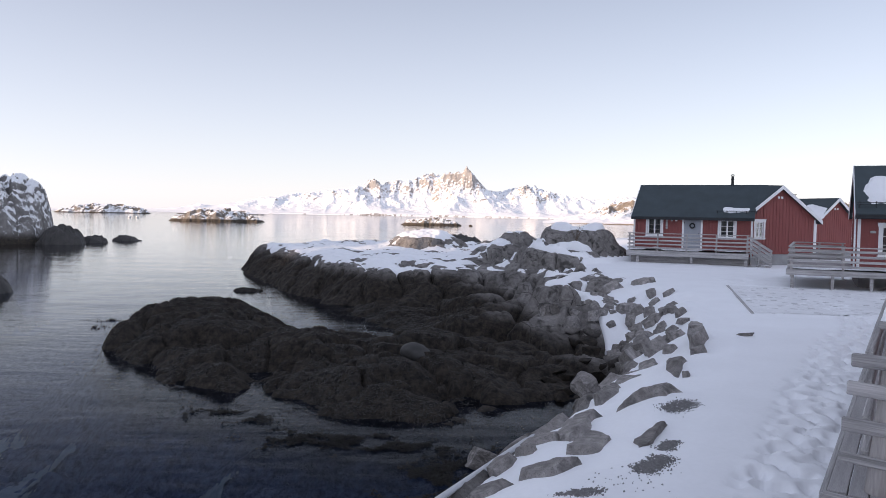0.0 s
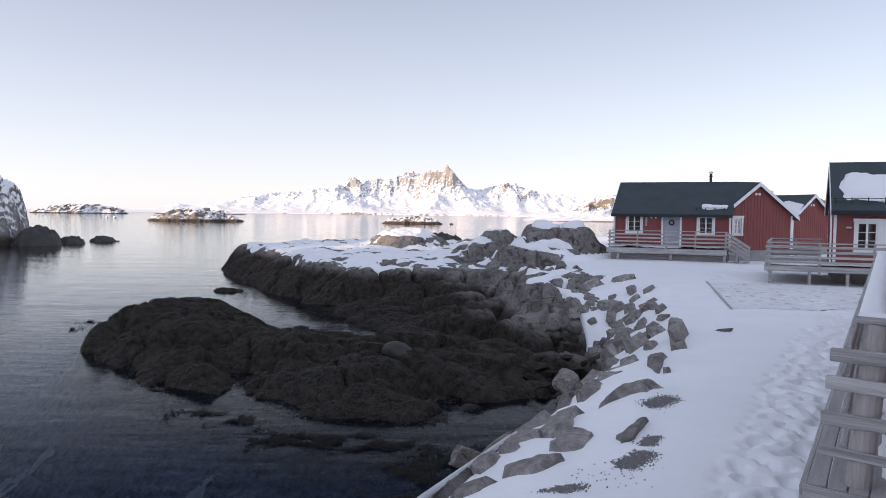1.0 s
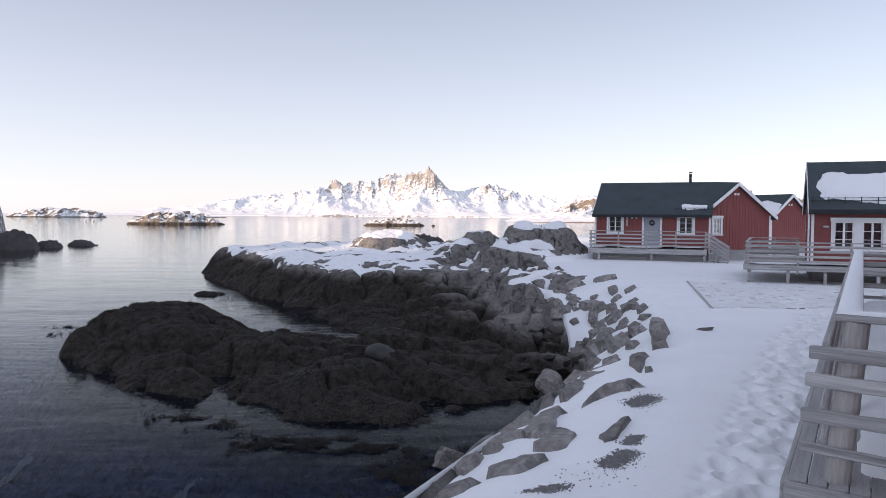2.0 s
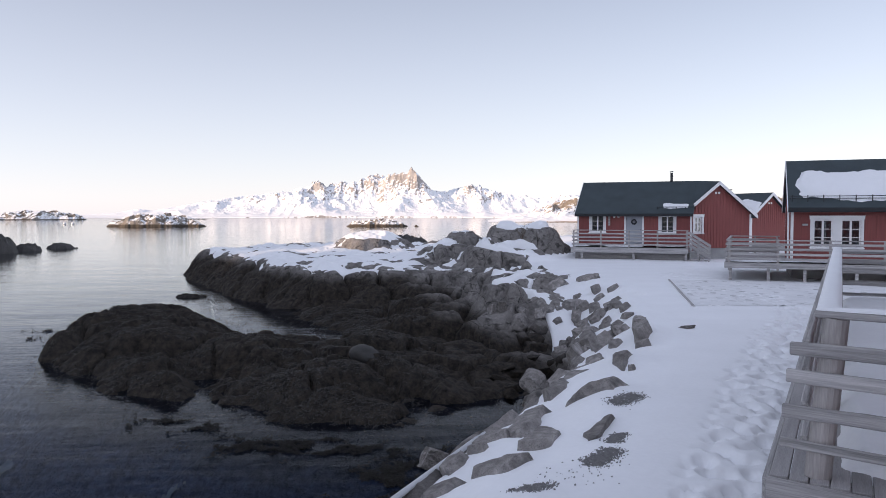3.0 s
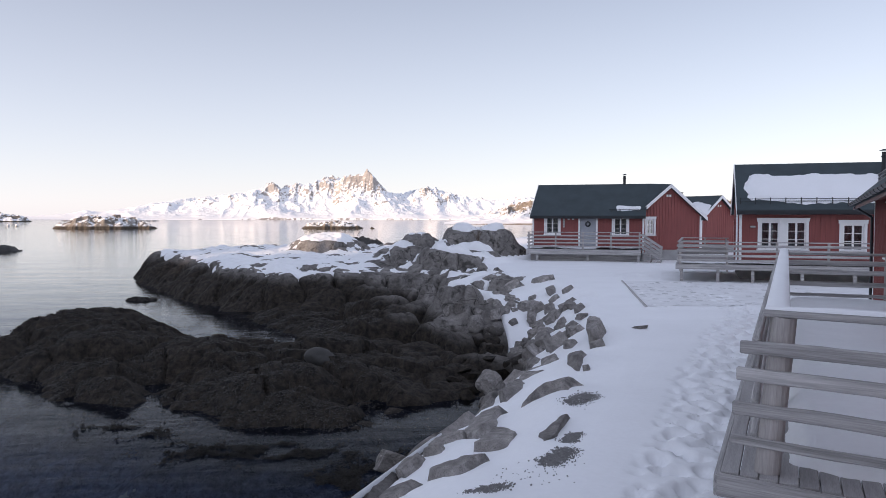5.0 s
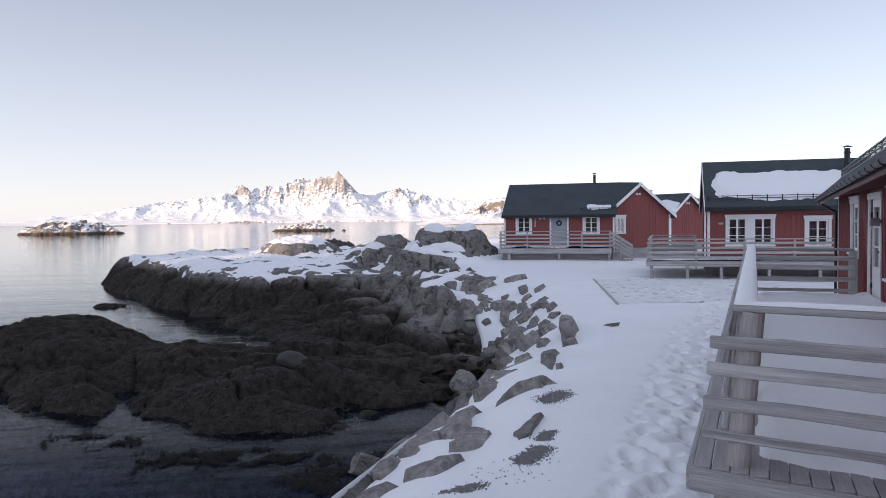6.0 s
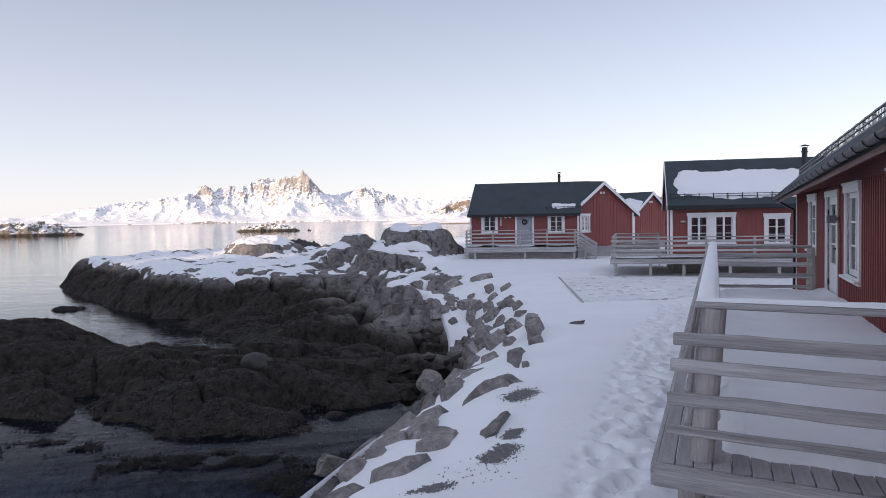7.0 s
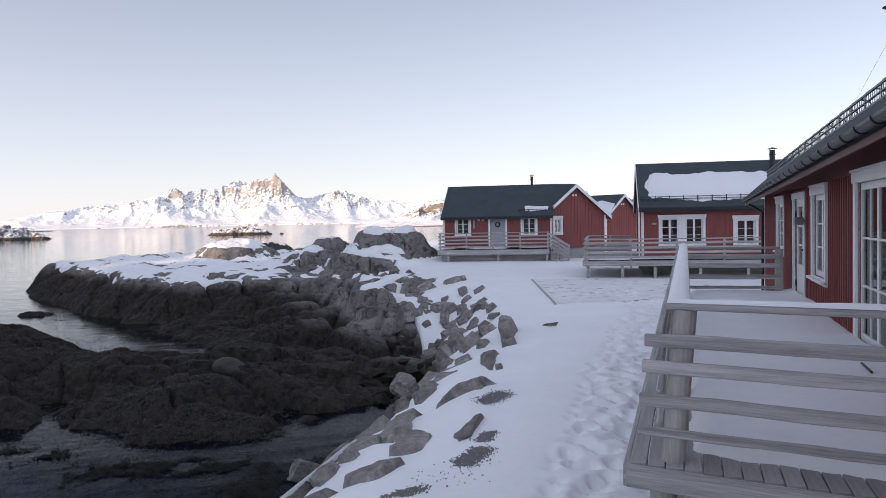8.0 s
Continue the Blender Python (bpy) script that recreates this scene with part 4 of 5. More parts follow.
    for o in left_gable:
        window(e, pose(0, o[1] + o[3], o[2], 0, 0, -90), o[3], o[4], o[5], o[6], sashes=o[7])
    tagged(e, label, "cabin", "red cabins")
    return e


def stove_pipe(parent, x, y, z0, z1, r=0.09, flash=True):
    c = part("chimney", tube((x, y, z0), (x, y, z1), r), DARK, parent, "black metal stove pipe")
    part("cap", tube((x, y, z1 + 0.06), (x, y, z1 + 0.12), r * 1.9, r * 0.4), DARK, c)
    part("collar", tube((x, y, z1 - 0.22), (x, y, z1 - 0.18), r * 1.25), DARK, c)
    for sx_ in (x - r, x + r - 0.015):
        part("strut", box(sx_, sx_ + 0.015, y - 0.01, y + 0.01, z1, z1 + 0.07), DARK, c)
    if flash:
        part("flashing", tube((x, y, z0), (x, y, z0 + 0.45), r * 2.2, r * 1.1), DARK, c)
    return c


def bent_strip(points, x0, x1, t=0.008):
    """A flat bar of width x0..x1 bent along points in the y, z plane."""
    bm = bmesh.new()
    rows = []
    for i, (y, z) in enumerate(points):
        (ya, za), (yb, zb) = points[max(i - 1, 0)], points[min(i + 1, len(points) - 1)]
        d = math.hypot(yb - ya, zb - za)
        ny, nz = -(zb - za) / d * t / 2, (yb - ya) / d * t / 2
        rows.append([bm.verts.new(c) for c in ((x0, y - ny, z - nz), (x1, y - ny, z - nz), (x1, y + ny, z + nz), (x0, y + ny, z + nz))])
    for a, b in zip(rows, rows[1:]):
        for i in range(4):
            bm.faces.new((a[i], a[(i + 1) % 4], b[(i + 1) % 4], b[i]))
    bm.faces.new(rows[0][::-1])
    bm.faces.new(rows[-1])
    bmesh.ops.recalc_face_normals(bm, faces=bm.faces)
    return bm


def gutter(parent, x0, x1, y, z, r=0.065, brackets=0.7):
    bm = bmesh.new()
    k = 8
    rows = []
    for xx in (x0, x1):
        outer = [bm.verts.new((xx, y + r * math.cos(math.pi + math.pi * i / k), z + r * math.sin(math.pi + math.pi * i / k))) for i in range(k + 1)]
        inner = [bm.verts.new((xx, y + (r - 0.006) * math.cos(math.pi + math.pi * i / k), z + (r - 0.006) * math.sin(math.pi + math.pi * i / k))) for i in range(k, -1, -1)]
        rows.append(outer + inner)
    m = len(rows[0])
    for i in range(m):
        bm.faces.new((rows[0][i], rows[1][i], rows[1][(i + 1) % m], rows[0][(i + 1) % m]))
    bm.faces.new(rows[0][::-1])
    bm.faces.new(rows[1])
    bmesh.ops.recalc_face_normals(bm, faces=bm.faces)
    g = part("gutter", bm, GUTTER, parent, "dark grey half-round gutter")
    n = int((x1 - x0) / brackets)
    for i in range(n + 1):
        xx = x0 + 0.1 + (x1 - x0 - 0.2) * i / n
        arc = [math.pi + math.pi * j / k for j in range(k + 1)]
        bm = bent_strip([(y + (r + 0.006) * math.cos(a), z + (r + 0.006) * math.sin(a)) for a in arc], xx - 0.014, xx + 0.014)
        part("bracket", bm, DARK, g)
    return g


def railing(parent, p, q, z, heights, post_at, side, round_posts=False, top=1.0, board=(0.09, 0.035), overhang=0.0, top_width=0.12, snow_top=False, post=0.09, away=0.0, lean=0.0):
    """A timber rail from p to q in the deck's plan: posts, boards on one side of them, and a flat top rail."""
    p, q = Vector(p), Vector(q)
    d = (q - p).normalized()
    ang = math.degrees(math.atan2(d.y, d.x))
    L = (q - p).length
    m = pose(p.x, p.y, z, 0, 0, ang)
    for t in post_at:
        if round_posts:
            bm = tube((t - lean / 2, 0, -0.002), (t + lean / 2, 0, top - 0.02), post * 0.88, post * 0.82, 14)
        else:
            bm = box(t - post / 2, t + post / 2, -post / 2, post / 2, -0.3, top - 0.02, 0.006)
        part("post", bm, POST_WOOD, parent).matrix_local = m
    off = side * (post * 0.9 + away if round_posts else post / 2 + board[1] / 2)
    for i, hgt in enumerate(heights):
        bm = bmesh.new()
        b = board[0] * (1 if i != len(heights) - 1 or not round_posts else 0.7)
        o = overhang if not isinstance(overhang, tuple) else overhang[i]
        add_box(bm, -o, L + 0.05, off - board[1] / 2, off + board[1] / 2, hgt - b / 2, hgt + b / 2, 0.008)
        if round_posts:
            bmesh.ops.subdivide_edges(bm, edges=[e for e in bm.edges if abs(e.verts[0].co.x - e.verts[1].co.x) > 0.5], cuts=14)
            for v in bm.verts:
                v.co.z += 0.008 * noise.noise((v.co.x * 1.7 + i * 9, 0, 3.0)) + 0.004 * noise.noise((v.co.x * 6, v.co.y * 20, v.co.z * 20))
                v.co.y += 0.006 * noise.noise((v.co.x * 1.3 + i * 5, 4, 1.0))
        part("rail", bm, GREY_WOOD, parent).matrix_local = m
    bm = box(-0.04, L + 0.05, -top_width / 2, top_width / 2, top - 0.02, top + 0.025, 0.008)
    part("top_rail", bm, GREY_WOOD, parent).matrix_local = m
    if snow_top:
        us, vs = np.arange(-0.03, L + 0.03, 0.05), np.linspace(-top_width / 2 + 0.004, top_width / 2 - 0.004, 9)
        U, V = np.meshgrid(us, vs)
        z_ = top + 0.026 + 0.035 * np.clip((1 - (np.abs(V) / (top_width / 2)) ** 3), 0, 1) * (0.75 + 0.5 * fbm(U * 2.2, V * 4, 3, 700)) - 0.004
        ob = grid_object("snow_cap", us, vs, z_, SNOW)
        ob.parent, ob.matrix_local = parent, m
        tagged(ob, "thin snow lying on the top rail")


# ---- the cabins ----
ANG = -25.8
far_cabin = cabin("cabin", 12.2, 49.0, ANG, 7.04, 5.0, 2.75, 5.3, 7.15, "long red timber cabin with grey door and dark roof", over=0.32, verge=0.12, right_trim=False, front=(
    ("window", 0.86, 4.02, 0.86, 1.10, 2, 3, 1), ("door", 3.08, 3.12, 1.0, 2.05, 0, 0, 0, DOOR, True), ("window", 5.18, 3.98, 0.86, 1.10, 2, 3, 1)), foundation=0.1)
stove_pipe(far_cabin, 5.6, 2.5, 7.2, 7.85, 0.085, False)
roof_snow(far_cabin, 7.04, 5.0, 5.3, 7.15, 0.32, 5.4, 6.8, 0.16, 0.27, 0.06, 610, ragged=0.1)
part("snow_guard", joined_boxes([(4.9, 7.3, 0.06, 0.09, 5.60, 5.63)] + [(5.0 + 0.55 * i, 5.04 + 0.55 * i, 0.0, 0.09, 5.46, 5.63) for i in range(5)]), DARK, far_cabin)
for lx in (2.35, 2.62):
    part("wall_lamp", tube((lx, -0.16, 5.0), (lx, -0.02, 5.0), 0.06, 0.08), WHITE, far_cabin, "small white wall lamp")
part("name_board", box(1.98, 2.10, -0.05, -0.024, 4.45, 5.05, 0.01), GREY_WOOD, far_cabin, "narrow wooden board on the wall")

gable_cabin = cabin("cabin", 22.75, 46.9, 94, 6.0, 4.5, 2.55, 5.2, 7.05, "red timber cabin gable end with white bargeboards", over=0.3, left_gable=(("window", 3.26, 4.02, 0.5, 0.98, 2, 3, 1),), foundation=0.5)
for vy in (2.1, 2.3):
    part("vent", box(-0.05, -0.02, vy, vy + 0.14, 6.42, 6.56, 0.01), WHITE, gable_cabin, "small white gable vent")
stove_pipe(gable_cabin, 5.0, 1.2, 6.4, 7.25, 0.085, False)

to_far = far_cabin.matrix_world.inverted() @ gable_cabin.matrix_world
peak = to_far @ Vector((-0.28, 2.25, 7.215))
verge_top, verge_low = Vector((7.12, 2.5, 7.315)), Vector((7.12, 0.35, 5.72))
bm = bmesh.new()
saddle = [bm.verts.new(c) for c in (verge_top, verge_low, to_far @ Vector((-0.28, 3.9, 5.86)), peak, verge_top - Vector((0, 0, 0.12)), verge_low - Vector((0, 0, 0.12)), to_far @ Vector((-0.28, 3.9, 5.74)), peak - Vector((0, 0, 0.12)))]
for q_ in ((0, 1, 2, 3), (7, 6, 5, 4), (0, 4, 5, 1), (1, 5, 6, 2), (2, 6, 7, 3), (3, 7, 4, 0)):
    bm.faces.new([saddle[i] for i in q_])
bmesh.ops.recalc_face_normals(bm, faces=bm.faces)
part("roof_saddle", bm, ROOF, far_cabin, "dark felt valley between the two roofs")

back_cabin = cabin("cabin", 30.5, 56.2, 112, 6.0, 4.8, 2.6, 4.75, 6.65, "red timber cabin behind with a snowy roof", over=0.3, foundation=0.3)
roof_snow(back_cabin, 6.0, 4.8, 4.75, 6.65, 0.3, -0.2, 6.2, 0.02, 0.72, 0.12, 640, side=1)
for vy in (2.2, 2.45):
    part("vent", box(-0.05, -0.02, vy, vy + 0.14, 5.95, 6.09, 0.01), WHITE, back_cabin)
stove_pipe(back_cabin, 2.6, 3.6, 5.6, 7.0, 0.085, False)
part("ladder", joined_boxes([(-0.10, -0.06, 4.3, 4.4, 2.7, 5.2)]), WHITE, back_cabin)

mid_cabin = cabin("cabin", 17.0, 31.4, ANG, 8.8, 5.4, 2.75, 5.5, 7.38, "red timber cabin with snow-covered dark roof", over=0.36, verge=0.14, front=(
    ("window", 0.84, 3.74, 1.78, 1.16, 2, 3, 2), ("window", 4.0, 3.66, 0.82, 1.16, 2, 3, 1)), foundation=0.1)
roof_snow(mid_cabin, 8.8, 5.4, 5.5, 7.38, 0.36, 0.3, 8.8, 0.15, 0.77, 0.13, 660, ragged=0.2)
stove_pipe(mid_cabin, 5.85, 1.7, 6.7, 7.9, 0.12)
guard = [(-0.1, 8.9, -0.005, 0.02, 5.76, 5.785), (-0.1, 8.9, -0.005, 0.02, 5.86, 5.885)] + [(0.0 + 0.6 * i, 0.035 + 0.6 * i, -0.03, 0.03, 5.60, 5.92) for i in range(15)]
part("snow_guard", joined_boxes(guard), DARK, mid_cabin, "black snow guard rail")
gutter(mid_cabin, -0.14, 9.1, -0.44, 5.26)
part("downpipe", tube((-0.12, -0.1, 3.0), (-0.12, -0.1, 5.2), 0.035), WHITE, mid_cabin, "white downpipe")
for lx in (0.42, 5.35):
    lamp = part("wall_lamp", box(lx, lx + 0.22, -0.16, -0.024, 4.62, 4.72, 0.03), GREY_WOOD, mid_cabin, "unlit wall lamp")

# the near cabin: its front runs towards the eye
near_cabin = cabin("cabin", 12.95, 17.40, -121.5, 19.6, 6.0, 2.7, 5.50, 5.62, "red board-and-batten cabin with white french doors", over=0.42, pitch_of_battens=0.155, battens_joined=False, roofed=False, front=(
    ("window", 2.85, 4.20, 1.2, 1.02, 2, 3, 1), ("door", 5.65, 3.42, 1.34, 1.84, 0, 0, 0, WHITE, False, True), ("window", 7.92, 4.0, 1.16, 1.28, 2, 3, 1, "curtain"), ("window", 11.25, 3.46, 1.7, 1.88, 4, 3, 1, "curtain")))
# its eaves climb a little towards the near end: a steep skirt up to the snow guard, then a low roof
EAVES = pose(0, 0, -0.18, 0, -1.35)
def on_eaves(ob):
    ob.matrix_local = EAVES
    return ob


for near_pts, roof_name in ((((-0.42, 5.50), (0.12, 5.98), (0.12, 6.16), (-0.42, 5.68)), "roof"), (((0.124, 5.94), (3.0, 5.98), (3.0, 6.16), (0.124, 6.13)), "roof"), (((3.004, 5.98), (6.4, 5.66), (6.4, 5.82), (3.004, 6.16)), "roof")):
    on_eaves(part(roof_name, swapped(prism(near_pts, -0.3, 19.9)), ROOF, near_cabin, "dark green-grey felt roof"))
bm = prism([(0.0, 5.49), (19.6, 5.49), (19.6, 6.0), (0.0, 5.55)], 0.002, 0.138)
part("frieze", bm, RED, near_cabin, "red boards under the eaves")
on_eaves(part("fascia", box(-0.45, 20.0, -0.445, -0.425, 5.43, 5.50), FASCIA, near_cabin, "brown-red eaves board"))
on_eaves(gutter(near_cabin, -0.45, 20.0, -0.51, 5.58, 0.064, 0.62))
part("downpipe", tube((0.02, -0.46, 5.30), (0.10, -0.08, 5.05), 0.035), GUTTER, near_cabin)
part("downpipe", tube((0.10, -0.08, 2.75), (0.10, -0.08, 5.06), 0.035), GUTTER, near_cabin)
for i in range(24):
    gx = 0.3 + 0.8 * i
    zz = 6.04
    arc = [math.pi * (j + 0.5) / 8 for j in range(8)]
    bm = bent_strip([(0.05, zz - 0.06), (0.05, zz + 0.2)] + [(0.17 - 0.12 * math.cos(a), zz + 0.22 + 0.085 * math.sin(a)) for a in arc], gx, gx + 0.03, 0.014)
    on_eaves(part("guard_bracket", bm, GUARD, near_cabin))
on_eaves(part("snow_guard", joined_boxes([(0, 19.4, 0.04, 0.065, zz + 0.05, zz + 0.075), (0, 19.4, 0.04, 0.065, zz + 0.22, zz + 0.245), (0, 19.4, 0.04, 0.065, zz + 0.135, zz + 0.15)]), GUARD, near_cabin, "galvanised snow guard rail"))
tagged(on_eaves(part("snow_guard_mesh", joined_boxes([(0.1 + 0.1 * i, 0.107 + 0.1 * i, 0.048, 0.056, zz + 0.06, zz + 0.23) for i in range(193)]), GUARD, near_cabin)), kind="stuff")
stove_pipe(near_cabin, 8.2, 1.1, 6.0, 8.05, 0.10)
part("guy_wire", tube((8.2, 1.1, 7.8), (6.9, 0.4, 6.1), 0.002, 0.002, 6), GALV, near_cabin)
part("wall_lamp", joined_boxes([(7.12, 7.18, -0.12, -0.024, 4.84, 4.90), (7.07, 7.23, -0.20, -0.06, 4.80, 4.93)]), GALV, near_cabin, "unlit grey outdoor wall lamp")


# ---- decks ----
def plank_deck(e, x0, x1, y0, y1, z, width, along_x, mat, skew=0.0):
    """Planks with gaps as parts of a deck; they share one mesh."""
    span = (y1 - y0) if along_x else (x1 - x0)
    n = round(span / width)
    w = span / n
    first = None
    for i in range(n):
        o = (y0 if along_x else x0) + i * w
        if first is None:
            bm = box(x0, x1, 0.004, w - 0.004, -0.035, 0, 0.004) if along_x else box(0.004, w - 0.004, y0, y1, -0.035, 0, 0.004)
            first = part("plank", bm, mat, e)
            me = first.data
            ob = first
        else:
            ob = new("plank", me)
            ob.parent = e
        ob.matrix_local = (pose(x0, o, z) @ Matrix.Diagonal((1 + skew * (o + w / 2 - y0) / (x1 - x0), 1, 1, 1)) @ pose(-x0, 0, 0)) if along_x else pose(o, 0, z)


# deck of the near cabin, in that cabin's plan: x towards the eye, y into the house
near_deck = new("timber_deck")
near_deck.matrix_world = near_cabin.matrix_world.copy()
tagged(near_deck, "weathered grey timber deck under snow with log-post railing", "deck", "timber decks")
DX0, DX1, DY0, DZ = 5.3, 16.42, -2.34, 3.38
SKEW = 0.24                            # the deck's near end is cut aslant
plank_deck(near_deck, DX0, DX1, DY0, -0.03, DZ, 0.118, True, PLANK, SKEW)
part("front_board", box(0, 2.40, -0.038, -0.002, -0.16, -0.012, 0.006), GREY_WOOD, near_deck).matrix_local = pose(DX1, DY0 - 0.01, DZ, 0, 0, 90 - math.degrees(math.atan(SKEW)))
part("side_board", box(DX0, DX1, DY0 - 0.04, DY0 - 0.002, DZ - 0.17, DZ - 0.03, 0.006), GREY_WOOD, near_deck)
for sx_ in (16.28, 14.2, 11.8, 9.4, 7.0):
    for sy_ in (DY0 + 0.2, -0.4):
        part("support", tube((sx_, sy_, 2.1), (sx_, sy_, DZ - 0.04), 0.075), POST_WOOD, near_deck)
    part("joist", box(sx_ - 0.04, sx_ + 0.04, DY0 + 0.02, -0.06, DZ - 0.2, DZ - 0.04), GREY_WOOD, near_deck)
HEIGHTS = (0.80, 0.625, 0.405, 0.20)
railing(near_deck, (16.33, -2.05), (16.81, -0.05), DZ, HEIGHTS, (0.03, 1.9), -1, True, 1.02, (0.085, 0.035), (0.17, 0.19, 0.21, 0.22), 0.13, True, lean=0.09)
railing(near_deck, (16.33, -2.02), (5.55, -2.02), DZ, HEIGHTS, (1.95, 3.9, 5.8, 7.7, 9.6, 10.95), 1, True, 1.02, (0.088, 0.05), -0.06, 0.15, True, away=0.045)
railing(near_deck, (5.55, -2.02), (5.55, -0.30), DZ, HEIGHTS, (1.75,), -1, True, 0.96, (0.09, 0.035), 0.0, 0.12, False)
us, vs = np.arange(5.42, 16.95, 0.05), np.arange(-1.96, 0.0, 0.05)
U, V = np.meshgrid(us, vs)
rim = np.minimum(np.minimum(16.16 + SKEW * (V + 1.96) - U + 0.16 * fbm(V * 3, U * 0, 3, 800), U - 5.4), V + 1.96 + 0.05 * fbm(U * 2, V * 0, 3, 801))
thick = np.clip(rim / 0.12, -0.2, 1) * (0.13 + 0.05 * fbm(U * 0.8, V * 0.8, 3, 810)) + 0.008 * fbm(U * 5, V * 5, 2, 820) + 0.05 * np.clip((V + 0.35) / 0.3, 0, 1) * (U < 9)
deck_snow = grid_object("snow_layer", us, vs, DZ + thick, SNOW, keep=(rim > -0.06)[:-1, :-1])
deck_snow.matrix_world = near_deck.matrix_world.copy()
tagged(deck_snow, "smooth snow layer lying on the timber deck", "snow")

# deck of the middle cabin
mid_deck = new("timber_deck")
mid_deck.matrix_world = mid_cabin.matrix_world.copy()
tagged(mid_deck, "raised grey timber deck with board railing and snow", "deck", "timber decks")
MZ = 3.12
plank_deck(mid_deck, -2.55, 8.8, -1.9, -0.03, MZ, 0.12, True, PLANK)
part("front_board", box(-2.55, 8.8, -1.94, -1.902, MZ - 0.22, MZ - 0.01), GREY_WOOD, mid_deck)
part("side_board", box(-2.59, -2.552, -1.94, 5.7, MZ - 0.22, MZ - 0.01), GREY_WOOD, mid_deck)
for sx_ in (-2.35, -0.9, 0.45, 2.3, 4.2, 6.2, 8.2):
    part("support", box(sx_ - 0.06, sx_ + 0.06, -1.85, -1.73, 2.0, MZ - 0.03), GREY_WOOD, mid_deck)
    part("joist", box(sx_ - 0.04, sx_ + 0.04, -1.72, -0.05, MZ - 0.2, MZ - 0.04), GREY_WOOD, mid_deck)
RH = (0.16, 0.36, 0.56, 0.76)
railing(mid_deck, (-2.45, -1.82), (8.8, -1.82), MZ, RH, (0.05, 1.9, 3.8, 5.7, 7.6, 9.5), -1, False, 0.92, (0.10, 0.03), 0.1)
railing(mid_deck, (-2.47, -1.82), (-2.47, 5.6), MZ, RH, (1.85, 3.7, 5.55, 7.35), 1, False, 0.92, (0.10, 0.03), 0.1)
railing(mid_deck, (-2.47, 5.6), (-0.3, 5.6), MZ, RH, (1.1, 2.1), -1, False, 0.92, (0.10, 0.03), 0.0)
plank_deck(mid_deck, -2.55, -0.05, -0.03, 5.7, MZ, 0.12, True, PLANK)
us, vs = np.arange(-2.38, 8.7, 0.08), np.arange(-1.75, -0.02, 0.08)
U, V = np.meshgrid(us, vs)
mid_snow = grid_object("snow_layer", us, vs, MZ + 0.05 + 0.07 * fbm(U * 0.9, V * 0.9, 3, 830) + 0.03 * np.clip((V + 0.5) / 0.4, 0, 1), SNOW)
mid_snow.matrix_world = mid_cabin.matrix_world.copy()
tagged(mid_snow, "uneven snow lying on the raised timber deck", "snow")

# deck of the far cabin, with its steps
far_deck = new("timber_deck")
far_deck.matrix_world = far_cabin.matrix_world.copy()
tagged(far_deck, "raised grey timber porch deck with railing and steps", "deck", "timber decks")
FZ = 3.12
plank_deck(far_deck, -0.02, 7.0, -1.7, -0.03, FZ, 0.14, True, PLANK)
part("front_board", box(-0.02, 7.0, -1.74, -1.702, FZ - 0.32, FZ - 0.01), GREY_WOOD, far_deck)
part("side_board", box(-0.06, -0.022, -1.74, 0.0, FZ - 0.32, FZ - 0.01), GREY_WOOD, far_deck)
part("skirting", box(0.1, 6.9, -1.1, -1.06, 2.3, FZ - 0.04), GREY_WOOD, far_deck, "dark boards under the deck")
for sx_ in (0.62, 3.8, 6.85):
    part("support", box(sx_ - 0.07, sx_ + 0.07, -1.68, -1.54, 2.0, FZ - 0.03), GREY_WOOD, far_deck)
railing(far_deck, (0.05, -1.62), (6.95, -1.62), FZ, (0.18, 0.40, 0.62, 0.84), (0.05, 1.75, 3.45, 5.15, 6.85), -1, False, 1.05, (0.09, 0.03), 0.05)
railing(far_deck, (0.05, -1.62), (0.05, -0.02), FZ, (0.18, 0.40, 0.62, 0.84), (), 1, False, 1.05, (0.09, 0.03), 0.0)
for i in range(4):
    part("step", box(7.05 + 0.27 * i, 7.35 + 0.27 * i, -1.6, -0.5, FZ - 0.18 * (i + 1) - 0.05, FZ - 0.18 * (i + 1), 0.005), GREY_WOOD, far_deck)
for yy in (-1.66, -0.46):
    for k_ in range(4):
        bm = box(0, 1.5, -0.015, 0.015, -0.045, 0.045)
        bmesh.ops.transform(bm, matrix=pose(6.95, yy, FZ + 0.95 - 0.24 * k_, 0, 33), verts=bm.verts)
        part("stair_rail", bm, GREY_WOOD, far_deck)
    for px_ in (7.55, 8.15):
        part("post", box(px_ - 0.04, px_ + 0.04, yy - 0.06, yy + 0.02, 2.3, FZ + 0.98 - 0.65 * (px_ - 6.95)), GREY_WOOD, far_deck)
us, vs = np.arange(0.15, 6.9, 0.08), np.arange(-1.55, -0.02, 0.08)
U, V = np.meshgrid(us, vs)
far_snow = grid_object("snow_layer", us, vs, FZ + 0.03 + 0.22 * np.clip(fbm(U * 0.6, V * 0.9, 3, 840) + 0.22, 0, 1), SNOW)
far_snow.matrix_world = far_cabin.matrix_world.copy()
tagged(far_snow, "drifted snow heaped on the porch deck", "snow")
# ---- boulders of the bank ----
def height_at(x, y, sheet):
    return float(sheet[min(np.searchsorted(ys, y), len(ys) - 1), min(np.searchsorted(xs, x), len(xs) - 1)])


